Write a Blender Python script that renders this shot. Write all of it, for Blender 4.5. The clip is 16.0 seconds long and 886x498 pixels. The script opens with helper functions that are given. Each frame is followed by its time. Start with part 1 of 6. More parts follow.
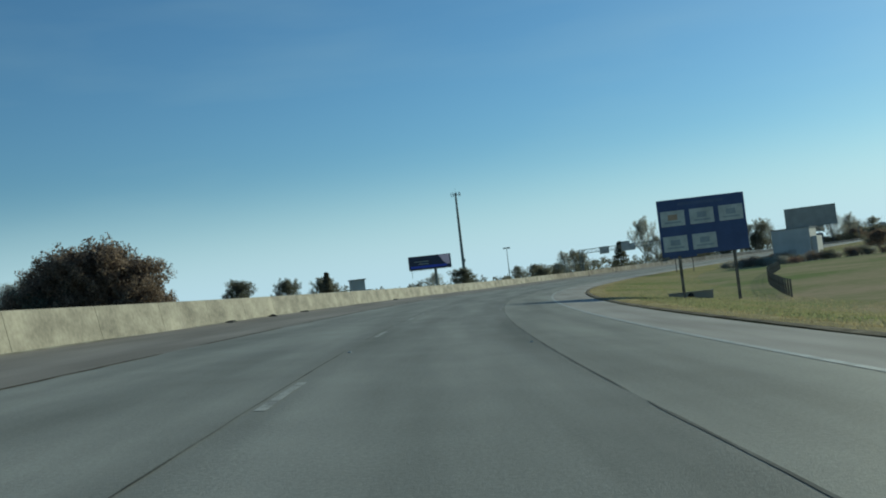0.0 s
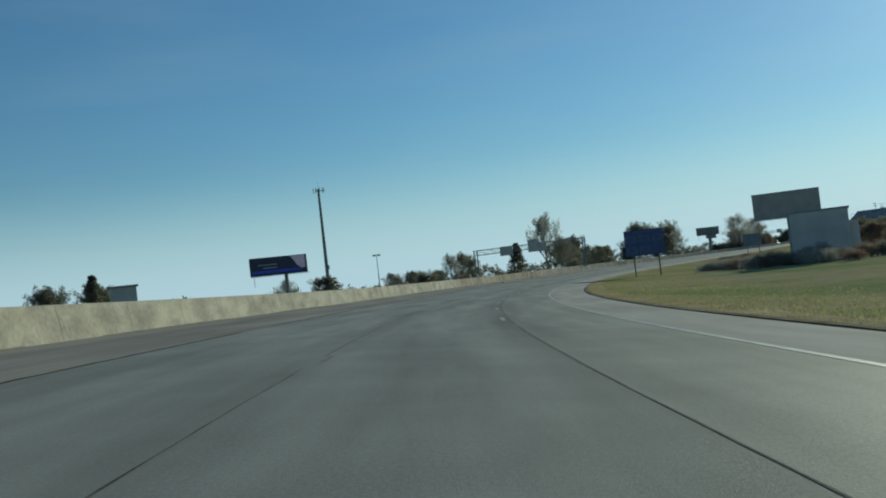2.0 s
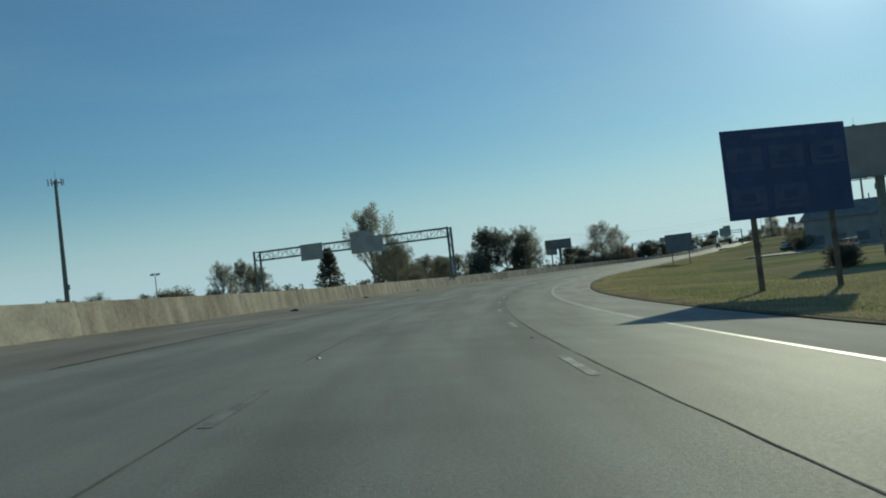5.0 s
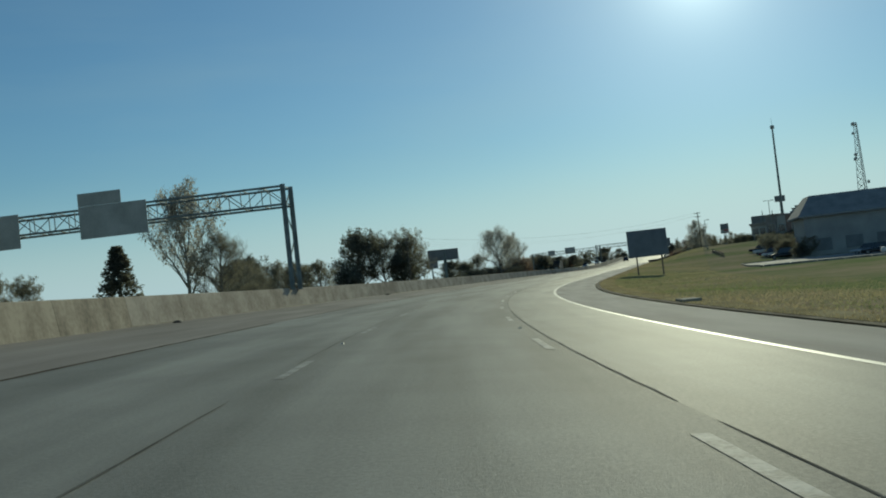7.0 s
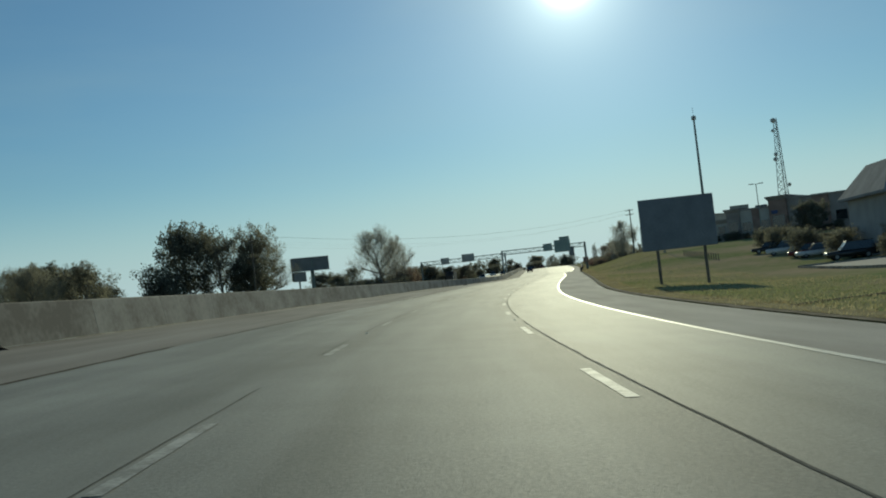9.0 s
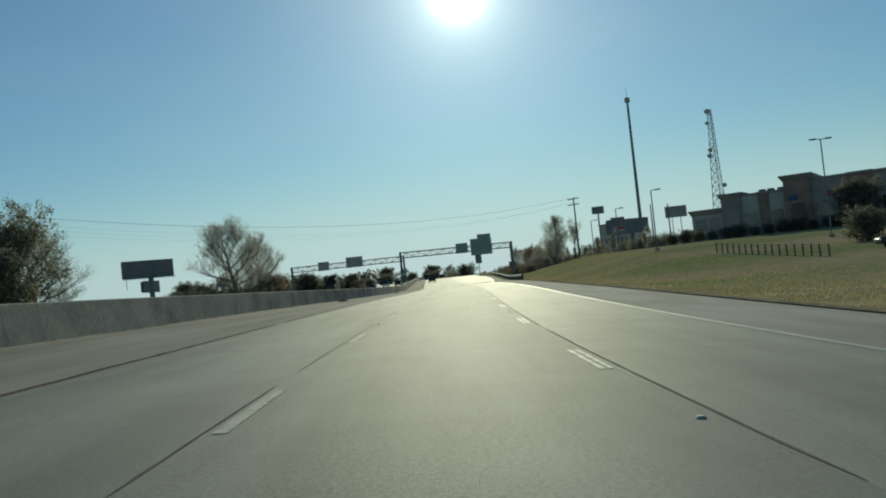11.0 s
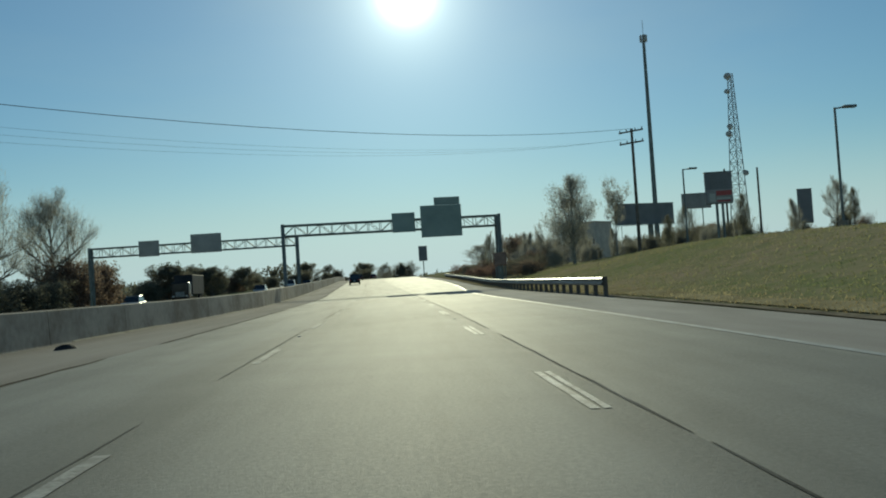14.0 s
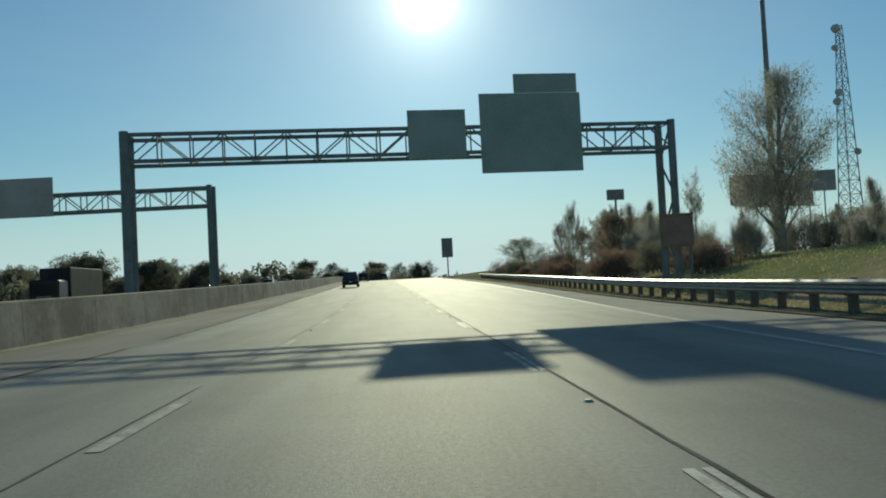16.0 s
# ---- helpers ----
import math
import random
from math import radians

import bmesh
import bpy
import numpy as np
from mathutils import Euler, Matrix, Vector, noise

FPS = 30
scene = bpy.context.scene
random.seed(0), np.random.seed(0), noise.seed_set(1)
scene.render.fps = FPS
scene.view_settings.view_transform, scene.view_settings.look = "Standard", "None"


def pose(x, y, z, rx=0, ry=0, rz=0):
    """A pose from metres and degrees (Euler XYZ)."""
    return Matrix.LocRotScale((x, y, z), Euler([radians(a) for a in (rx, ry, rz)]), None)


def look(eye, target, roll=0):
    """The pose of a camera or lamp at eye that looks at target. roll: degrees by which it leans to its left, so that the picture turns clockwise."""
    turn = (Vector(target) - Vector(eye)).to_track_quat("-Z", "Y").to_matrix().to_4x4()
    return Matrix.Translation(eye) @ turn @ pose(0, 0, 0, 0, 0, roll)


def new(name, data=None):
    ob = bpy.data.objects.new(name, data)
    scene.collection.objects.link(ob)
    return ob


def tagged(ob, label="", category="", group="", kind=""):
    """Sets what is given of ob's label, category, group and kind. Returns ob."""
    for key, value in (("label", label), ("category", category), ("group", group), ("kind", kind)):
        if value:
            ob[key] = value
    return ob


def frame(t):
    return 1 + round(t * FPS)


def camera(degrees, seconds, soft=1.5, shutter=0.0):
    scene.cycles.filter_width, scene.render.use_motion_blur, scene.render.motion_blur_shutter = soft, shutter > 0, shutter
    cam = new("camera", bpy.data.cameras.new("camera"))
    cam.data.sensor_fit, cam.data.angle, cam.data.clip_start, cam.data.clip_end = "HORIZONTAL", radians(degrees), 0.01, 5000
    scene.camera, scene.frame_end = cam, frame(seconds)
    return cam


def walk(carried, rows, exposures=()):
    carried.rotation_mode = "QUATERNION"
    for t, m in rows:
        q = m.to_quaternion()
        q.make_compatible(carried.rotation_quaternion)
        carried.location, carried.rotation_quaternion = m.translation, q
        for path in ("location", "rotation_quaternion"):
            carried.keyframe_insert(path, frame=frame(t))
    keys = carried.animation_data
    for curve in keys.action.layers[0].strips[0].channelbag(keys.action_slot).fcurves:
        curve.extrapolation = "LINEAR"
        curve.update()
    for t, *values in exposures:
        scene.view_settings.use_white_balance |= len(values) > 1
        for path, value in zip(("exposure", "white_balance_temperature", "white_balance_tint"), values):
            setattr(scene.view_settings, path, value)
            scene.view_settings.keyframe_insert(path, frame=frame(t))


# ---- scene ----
# ---- camera and its drive ----
cam = camera(49.5, 16.0, soft=1.9)

# seconds, x, y, z, yaw, pitch, lean to the right
DRIVE = [
    (0.0, 0.00, 0.00, 0.000, -0.00, 2.20, 6.56),
    (0.5, -0.16, 18.53, -0.104, -1.90, 2.14, 6.62),
    (1.0, 0.23, 36.98, -0.190, -3.99, 2.10, 6.59),
    (1.5, 1.35, 55.25, -0.256, -5.97, 2.06, 6.52),
    (2.0, 3.00, 73.20, -0.344, -7.89, 1.96, 6.53),
    (2.5, 5.15, 90.86, -0.459, -9.83, 1.92, 6.54),
    (3.0, 7.90, 108.25, -0.575, -11.73, 1.87, 6.53),
    (3.5, 11.20, 125.49, -0.691, -13.36, 1.92, 6.57),
    (4.0, 14.98, 142.62, -0.813, -15.28, 1.97, 6.64),
    (4.5, 19.34, 159.56, -0.918, -17.31, 2.02, 6.67),
    (5.0, 24.27, 176.22, -1.001, -19.33, 2.07, 6.65),
    (5.5, 29.70, 192.55, -1.054, -21.25, 2.04, 6.54),
    (6.0, 35.59, 208.50, -1.083, -23.12, 2.10, 6.42),
    (6.5, 41.97, 224.04, -1.099, -25.13, 2.14, 6.29),
    (7.0, 48.84, 239.16, -1.098, -27.09, 2.21, 6.24),
    (7.5, 56.14, 253.93, -1.085, -29.06, 2.21, 6.24),
    (8.0, 63.85, 268.34, -1.062, -30.97, 2.17, 6.30),
    (8.5, 72.03, 282.34, -1.031, -32.83, 2.17, 6.31),
    (9.0, 80.57, 295.89, -0.994, -34.52, 2.28, 6.35),
    (9.5, 89.33, 309.09, -0.953, -36.35, 2.31, 6.41),
    (10.0, 98.49, 321.75, -0.931, -38.34, 2.30, 6.21),
    (10.5, 107.83, 333.97, -0.866, -39.89, 2.29, 6.06),
    (11.0, 117.27, 345.73, -0.759, -41.13, 2.27, 5.97),
    (11.5, 126.78, 356.98, -0.636, -42.67, 2.35, 5.84),
    (12.0, 136.28, 367.71, -0.520, -43.63, 2.41, 5.56),
    (12.5, 145.73, 378.08, -0.382, -44.31, 2.29, 5.06),
    (13.0, 155.06, 388.29, -0.233, -44.76, 2.19, 4.55),
    (13.5, 164.30, 398.43, -0.146, -44.93, 2.11, 4.10),
    (14.0, 173.53, 408.50, -0.035, -44.85, 2.08, 3.67),
    (14.5, 182.62, 418.49, 0.086, -44.66, 2.14, 3.33),
    (15.0, 191.72, 428.59, 0.177, -44.41, 2.15, 3.09),
    (15.5, 200.77, 438.80, 0.220, -44.15, 2.19, 3.05),
    (16.0, 209.75, 449.11, 0.274, -43.95, 2.29, 2.91),
]


def eye_pose(x, y, z, yaw, pitch, lean):
    a, p = radians(yaw), radians(pitch)
    way = Vector((-math.sin(a) * math.cos(p), math.cos(a) * math.cos(p), math.sin(p)))
    eye = Vector((x, y, z))
    return look(eye, eye + way * 10, -lean)


walk(cam, [(r[0], eye_pose(*r[1:])) for r in DRIVE],
     [(0.0, 0.26, 5950, -10), (1.5, 0.14, 6000, -10), (3.0, 0.02, 6050, -10), (6.0, -0.02, 6350, -10), (9.0, -0.04, 6550, -10), (12.0, -0.03, 6650, -10), (15.0, 0.03, 6650, -10), (16.0, 0.12, 6650, -10)])

# ---- sky and sun ----
SUN_AZ, SUN_EL = radians(43.6), radians(17.0)   # azimuth clockwise from +y
SUN_DIR = Vector((math.sin(SUN_AZ) * math.cos(SUN_EL), math.cos(SUN_AZ) * math.cos(SUN_EL), math.sin(SUN_EL)))

world = bpy.data.worlds.new("world")
scene.world = world
world.use_nodes = True
wn, wl = world.node_tree.nodes, world.node_tree.links
wn.clear()
w_out = wn.new("ShaderNodeOutputWorld")
w_bg = wn.new("ShaderNodeBackground")
w_sky = wn.new("ShaderNodeTexSky")
w_sky.sky_type = "NISHITA"
w_sky.sun_disc = False
w_sky.sun_elevation = SUN_EL
w_sky.sun_rotation = SUN_AZ
w_sky.altitude = 100
w_sky.air_density = 1.1
w_sky.dust_density = 0.03
w_sky.ozone_density = 5.0
w_bg.inputs["Strength"].default_value = 0.071
w_tc = wn.new("ShaderNodeTexCoord")
# thin high cloud, streaked
w_map = wn.new("ShaderNodeMapping")
w_map.inputs["Scale"].default_value = (1.6, 3.2, 9.0)
w_noise = wn.new("ShaderNodeTexNoise")
w_noise.inputs["Scale"].default_value = 1.6
w_noise.inputs["Detail"].default_value = 6
w_ramp = wn.new("ShaderNodeMapRange")
w_ramp.inputs["From Min"].default_value = 0.50
w_ramp.inputs["From Max"].default_value = 0.85
w_ramp.inputs["To Max"].default_value = 0.13
w_mix = wn.new("ShaderNodeMix")
w_mix.data_type = "RGBA"
w_mix.inputs["B"].default_value = (5.5, 6.6, 6.9, 1)
wl.new(w_tc.outputs["Generated"], w_map.inputs["Vector"])
wl.new(w_map.outputs["Vector"], w_noise.inputs["Vector"])
wl.new(w_noise.outputs["Fac"], w_ramp.inputs["Value"])
wl.new(w_ramp.outputs["Result"], w_mix.inputs["Factor"])
wl.new(w_sky.outputs["Color"], w_mix.inputs["A"])
# the sun's bright disc and the halo of hazy air round it
w_dot = wn.new("ShaderNodeVectorMath")
w_dot.operation = "DOT_PRODUCT"
w_dot.inputs[1].default_value = SUN_DIR
wl.new(w_tc.outputs["Generated"], w_dot.inputs[0])
w_max = wn.new("ShaderNodeMath")
w_max.operation = "MAXIMUM"
w_max.inputs[1].default_value = 0.0
wl.new(w_dot.outputs["Value"], w_max.inputs[0])
halo = None
for power, gain in ((5000.0, 40.0), (700.0, 6.5), (110.0, 3.4), (14.0, 1.5)):
    pw = wn.new("ShaderNodeMath")
    pw.operation = "POWER"
    pw.inputs[1].default_value = power
    wl.new(w_max.outputs[0], pw.inputs[0])
    ml = wn.new("ShaderNodeMath")
    ml.operation = "MULTIPLY_ADD"
    ml.inputs[1].default_value = gain
    ml.inputs[2].default_value = 0.0
    wl.new(pw.outputs[0], ml.inputs[0])
    if halo is not None:
        wl.new(halo.outputs[0], ml.inputs[2])
    halo = ml
w_add = wn.new("ShaderNodeVectorMath")
w_add.operation = "MULTIPLY_ADD"
w_add.inputs[1].default_value = (1.0, 1.0, 0.96)
wl.new(halo.outputs[0], w_add.inputs[0])
# pale haze low over the horizon
w_xyz = wn.new("ShaderNodeSeparateXYZ")
wl.new(w_tc.outputs["Generated"], w_xyz.inputs[0])
w_low = wn.new("ShaderNodeMapRange")
w_low.interpolation_type = "SMOOTHERSTEP"
w_low.inputs["From Min"].default_value = -0.02
w_low.inputs["From Max"].default_value = 0.16
w_low.inputs["To Min"].default_value = 0.92
w_low.inputs["To Max"].default_value = 0.0
wl.new(w_xyz.outputs["Z"], w_low.inputs["Value"])
w_haze = wn.new("ShaderNodeMix")
w_haze.data_type = "RGBA"
w_haze.inputs["B"].default_value = (6.6, 8.1, 9.7, 1)
wl.new(w_low.outputs["Result"], w_haze.inputs["Factor"])
wl.new(w_mix.outputs["Result"], w_haze.inputs["A"])
wl.new(w_haze.outputs["Result"], w_add.inputs[2])
wl.new(w_add.outputs["Vector"], w_bg.inputs["Color"])
wl.new(w_bg.outputs["Background"], w_out.inputs["Surface"])

sun_data = bpy.data.lights.new("sun", "SUN")
sun_data.energy = 2.7
sun_data.angle = radians(0.6)
sun_data.color = (1.0, 0.90, 0.70)
sun = new("sun", sun_data)
sun.matrix_world = look(SUN_DIR * 100, (0, 0, 0))


# ---- materials ----
def material(name, dark, light, rough=0.8, scale=0.5, fine=8.0, bump=0.2, metal=0.0, spec=0.5, coords="Object",
             stretch=(1, 1, 1), contrast=1.0, island=0.0, obj_random=0.0, emission=0.0, translucent=0.0):
    """Two-scale mottled surface between two colours."""
    m = bpy.data.materials.new(name)
    m.use_nodes = True
    n, l = m.node_tree.nodes, m.node_tree.links
    b = n["Principled BSDF"]
    tc = n.new("ShaderNodeTexCoord")
    mp = n.new("ShaderNodeMapping")
    mp.inputs["Scale"].default_value = stretch
    l.new(tc.outputs[coords], mp.inputs["Vector"])
    n1, n2 = n.new("ShaderNodeTexNoise"), n.new("ShaderNodeTexNoise")
    n1.inputs["Scale"].default_value, n1.inputs["Detail"].default_value = scale, 5
    n2.inputs["Scale"].default_value, n2.inputs["Detail"].default_value = fine, 4
    l.new(mp.outputs["Vector"], n1.inputs["Vector"])
    l.new(tc.outputs[coords], n2.inputs["Vector"])
    add = n.new("ShaderNodeMath")
    add.operation = "MULTIPLY_ADD"
    add.inputs[1].default_value = 0.45
    l.new(n2.outputs["Fac"], add.inputs[0])
    l.new(n1.outputs["Fac"], add.inputs[2])
    last = add.outputs[0]
    if island or obj_random:
        src = n.new("ShaderNodeNewGeometry").outputs["Random Per Island"] if island else n.new("ShaderNodeObjectInfo").outputs["Random"]
        a2 = n.new("ShaderNodeMath")
        a2.operation = "MULTIPLY_ADD"
        a2.inputs[1].default_value = island or obj_random
        l.new(src, a2.inputs[0])
        sub = n.new("ShaderNodeMath")
        sub.operation = "SUBTRACT"
        sub.inputs[1].default_value = (island or obj_random) / 2
        l.new(last, sub.inputs[0])
        l.new(sub.outputs[0], a2.inputs[2])
        last = a2.outputs[0]
    rm = n.new("ShaderNodeMapRange")
    rm.inputs["From Min"].default_value = 0.725 - 0.22 / contrast
    rm.inputs["From Max"].default_value = 0.725 + 0.22 / contrast
    l.new(last, rm.inputs["Value"])
    mix = n.new("ShaderNodeMix")
    mix.data_type = "RGBA"
    mix.inputs["A"].default_value = (*dark, 1)
    mix.inputs["B"].default_value = (*light, 1)
    l.new(rm.outputs["Result"], mix.inputs["Factor"])
    l.new(mix.outputs["Result"], b.inputs["Base Color"])
    b.inputs["Roughness"].default_value = rough
    b.inputs["Metallic"].default_value = metal
    b.inputs["Specular IOR Level"].default_value = spec
    if bump:
        bp = n.new("ShaderNodeBump")
        bp.inputs["Strength"].default_value = bump
        bp.inputs["Distance"].default_value = 0.02
        l.new(n2.outputs["Fac"], bp.inputs["Height"])
        l.new(bp.outputs["Normal"], b.inputs["Normal"])
    if emission:
        l.new(mix.outputs["Result"], b.inputs["Emission Color"])
        b.inputs["Emission Strength"].default_value = emission
    if translucent:
        tr, ms = n.new("ShaderNodeBsdfTranslucent"), n.new("ShaderNodeMixShader")
        ms.inputs[0].default_value = translucent
        l.new(mix.outputs["Result"], tr.inputs["Color"])
        l.new(b.outputs[0], ms.inputs[1])
        l.new(tr.outputs[0], ms.inputs[2])
        l.new(ms.outputs[0], n["Material Output"].inputs["Surface"])
    return m


M = {}
M["asphalt"] = material("asphalt", (0.225, 0.224, 0.196), (0.355, 0.349, 0.308), rough=0.72, spec=0.07, scale=0.9, fine=85, bump=0.3, coords="UV", stretch=(0.8, 0.07, 1), contrast=1.3)
M["asphalt_right"] = material("asphalt_right", (0.235, 0.23, 0.197), (0.365, 0.354, 0.302), rough=0.70, spec=0.085, scale=0.9, fine=85, bump=0.3, coords="UV", stretch=(0.8, 0.07, 1), contrast=1.3)


def road_wear(m, stains, rough):
    """Coarse mottle, uneven gloss and dark worn bands along the road at the given (offset, half width, depth)."""
    n, l = m.node_tree.nodes, m.node_tree.links
    b = n["Principled BSDF"]
    tc, mp, no = n.new("ShaderNodeTexCoord"), n.new("ShaderNodeMapping"), n.new("ShaderNodeTexNoise")
    mp.inputs["Scale"].default_value = (26.0, 19.0, 1)
    l.new(tc.outputs["UV"], mp.inputs["Vector"])
    l.new(mp.outputs["Vector"], no.inputs["Vector"])
    no.inputs["Scale"].default_value, no.inputs["Detail"].default_value, no.inputs["Roughness"].default_value = 1.0, 4, 0.65

    def value(op, a, c):
        q = n.new("ShaderNodeMath")
        q.operation = op
        for k, v in enumerate((a, c)):
            if isinstance(v, (int, float)):
                q.inputs[k].default_value = v
            else:
                l.new(v, q.inputs[k])
        return q.outputs[0]
    sep = n.new("ShaderNodeSeparateXYZ")
    l.new(tc.outputs["UV"], sep.inputs[0])
    wave = value("MULTIPLY", value("SUBTRACT", no.outputs["Fac"], 0.5), 0.5)
    patch = n.new("ShaderNodeTexNoise")
    patch.inputs["Scale"].default_value, patch.inputs["Detail"].default_value = 0.55, 3
    l.new(tc.outputs["UV"], patch.inputs["Vector"])
    f = value("ADD", value("ADD", value("MULTIPLY", no.outputs["Fac"], 0.55), value("MULTIPLY", patch.outputs["Fac"], 0.34)), 0.555)
    for d, half, depth in stains:
        off = value("ABSOLUTE", value("SUBTRACT", value("ADD", sep.outputs[0], wave), d), 0)
        band = n.new("ShaderNodeMapRange")
        band.interpolation_type = "SMOOTHSTEP"
        l.new(off, band.inputs["Value"])
        band.inputs["From Min"].default_value, band.inputs["From Max"].default_value = half * 0.2, half
        band.inputs["To Min"].default_value, band.inputs["To Max"].default_value = 1 - depth, 1.0
        f = value("MULTIPLY", f, band.outputs["Result"])
    old = b.inputs["Base Color"].links[0].from_socket
    sc = n.new("ShaderNodeVectorMath")
    sc.operation = "SCALE"
    l.new(old, sc.inputs[0])
    l.new(f, sc.inputs["Scale"])
    l.new(sc.outputs["Vector"], b.inputs["Base Color"])
    l.new(value("ADD", value("MULTIPLY", no.outputs["Fac"], -0.24), rough + 0.12), b.inputs["Roughness"])
    bp = n.new("ShaderNodeBump")
    bp.inputs["Strength"].default_value, bp.inputs["Distance"].default_value = 0.3, 0.01
    l.new(no.outputs["Fac"], bp.inputs["Height"])
    l.new(bp.outputs["Normal"], b.inputs["Normal"].links[0].from_node.inputs["Normal"])


road_wear(M["asphalt"], ((1.75, 0.75, 0.22), (-1.9, 0.6, 0.12), (-0.9, 0.55, 0.06), (0.9, 0.5, 0.05)), 0.72)
road_wear(M["asphalt_right"], ((2.3, 0.6, 0.10), (3.2, 0.7, 0.08)), 0.70)

M["shoulder_outer"] = material("shoulder_outer", (0.29, 0.27, 0.24), (0.44, 0.41, 0.37), rough=0.9, spec=0.12, scale=0.7, fine=34, bump=0.5, coords="UV", stretch=(1.0, 0.15, 1), contrast=1.2)
M["shoulder"] = material("shoulder", (0.20, 0.18, 0.158), (0.36, 0.328, 0.288), rough=0.9, spec=0.08, scale=0.6, fine=30, bump=0.5, coords="UV", stretch=(1.0, 0.12, 1))
M["edge_soil"] = material("edge_soil", (0.12, 0.10, 0.072), (0.30, 0.255, 0.18), spec=0.02, rough=1.0, scale=0.9, fine=14, bump=0.6, contrast=1.3)
M["sealant"] = material("sealant", (0.06, 0.058, 0.051), (0.23, 0.225, 0.198), spec=0.05, rough=1.0, scale=0.7, fine=30)
M["dirt_line"] = material("dirt_line", (0.06, 0.050, 0.038), (0.16, 0.132, 0.098), spec=0.02, rough=1.0, scale=1.2, fine=20)
M["sand"] = material("sand", (0.20, 0.18, 0.14), (0.42, 0.39, 0.31), rough=0.95, scale=1.2, fine=20, bump=0.4, spec=0.1)
M["paint_worn"] = material("paint_worn", (0.28, 0.278, 0.25), (0.57, 0.565, 0.515), rough=0.7, spec=0.18, scale=2.6, fine=26, bump=0.3, contrast=1.7)
M["paint_thin"] = material("paint_thin", (0.24, 0.238, 0.215), (0.46, 0.455, 0.415), rough=0.75, spec=0.15, scale=2.6, fine=26, bump=0.3, contrast=1.7)
M["paint_faint"] = material("paint_faint", (0.19, 0.187, 0.172), (0.31, 0.306, 0.28), rough=0.85, spec=0.1, scale=2.6, fine=26, bump=0.3, contrast=1.7)
M["lorry_paint"] = material("lorry_paint", (0.03, 0.032, 0.036), (0.065, 0.068, 0.072), rough=0.7, scale=0.8, fine=9, bump=0.05, spec=0.15)
M["paint"] = material("paint", (0.24, 0.24, 0.22), (0.52, 0.52, 0.47), rough=0.6, scale=2.0, fine=24, bump=0.3, contrast=0.8)
M["concrete"] = material("concrete", (0.165, 0.146, 0.109), (0.45, 0.405, 0.312), rough=0.85, scale=1.0, fine=6, bump=0.25, coords="UV", stretch=(0.5, 0.9, 1), contrast=1.0, obj_random=0.16)
M["concrete_mid"] = material("concrete_mid", (0.15, 0.125, 0.094), (0.43, 0.375, 0.29), rough=0.9, spec=0.2, scale=0.9, fine=6, bump=0.25, coords="UV", stretch=(1.1, 0.5, 1), contrast=1.0, obj_random=0.2)
M["concrete_stained"] = material("concrete_stained", (0.24, 0.208, 0.17), (0.48, 0.43, 0.36), rough=0.95, spec=0.1, scale=0.8, fine=5, bump=0.3, coords="UV", stretch=(0.7, 0.9, 1), contrast=1.1, obj_random=0.25)
M["dry_blades"] = material("dry_blades", (0.29, 0.238, 0.125), (0.55, 0.47, 0.28), translucent=0.5, rough=0.9, scale=0.3, fine=3, bump=0, island=0.12, spec=0.0)
# sign blue greyed, with backlight and haze put into the colour
M["sign_blue_backlit"] = material("sign_blue_backlit", (0.115, 0.13, 0.16), (0.17, 0.19, 0.22), rough=0.5, scale=0.8, fine=9, bump=0.05)
M["dry_grass"] = material("dry_grass", (0.29, 0.24, 0.13), (0.52, 0.44, 0.265), rough=0.95, scale=0.5, fine=7, bump=0.7, spec=0.0)
M["grass"] = material("grass", (0.25, 0.285, 0.12), (0.47, 0.37, 0.24), rough=0.95, scale=0.05, fine=1.1, bump=0.6, contrast=1.5, spec=0.0)
M["blades"] = material("blades", (0.27, 0.30, 0.13), (0.48, 0.385, 0.245), translucent=0.5, rough=0.9, scale=0.07, fine=1.1, contrast=1.1, bump=0, island=0.12, spec=0.0)
M["bark"] = material("bark", (0.10, 0.092, 0.08), (0.26, 0.242, 0.215), rough=0.95, scale=1.5, fine=14, bump=0.6, spec=0.2)
M["bark_pale"] = material("bark_pale", (0.20, 0.19, 0.165), (0.40, 0.385, 0.34), rough=0.95, scale=1.5, fine=14, bump=0.6, spec=0.2)
M["leaf_dark"] = material("leaf_dark", (0.105, 0.11, 0.085), (0.24, 0.235, 0.18), translucent=0.6, rough=0.8, scale=0.4, fine=3, bump=0, island=0.5, spec=0.0)
M["leaf_brown"] = material("leaf_brown", (0.15, 0.115, 0.09), (0.35, 0.27, 0.205), translucent=0.6, rough=0.8, scale=0.4, fine=3, bump=0, island=0.5, spec=0.0)
M["leaf_olive"] = material("leaf_olive", (0.145, 0.14, 0.105), (0.32, 0.305, 0.225), translucent=0.6, rough=0.8, scale=0.4, fine=3, bump=0, island=0.5, spec=0.0)
M["leaf_pale"] = material("leaf_pale", (0.27, 0.262, 0.225), (0.52, 0.505, 0.435), translucent=0.6, rough=0.8, scale=0.4, fine=3, bump=0, island=0.5, spec=0.0)
M["steel"] = material("steel", (0.135, 0.16, 0.155), (0.24, 0.27, 0.262), rough=0.65, scale=1.5, fine=16, bump=0.1, metal=0.1, spec=0.3)
M["galvanised"] = material("galvanised", (0.19, 0.195, 0.19), (0.33, 0.335, 0.33), rough=0.5, scale=2.5, fine=22, bump=0.08, metal=0.7)
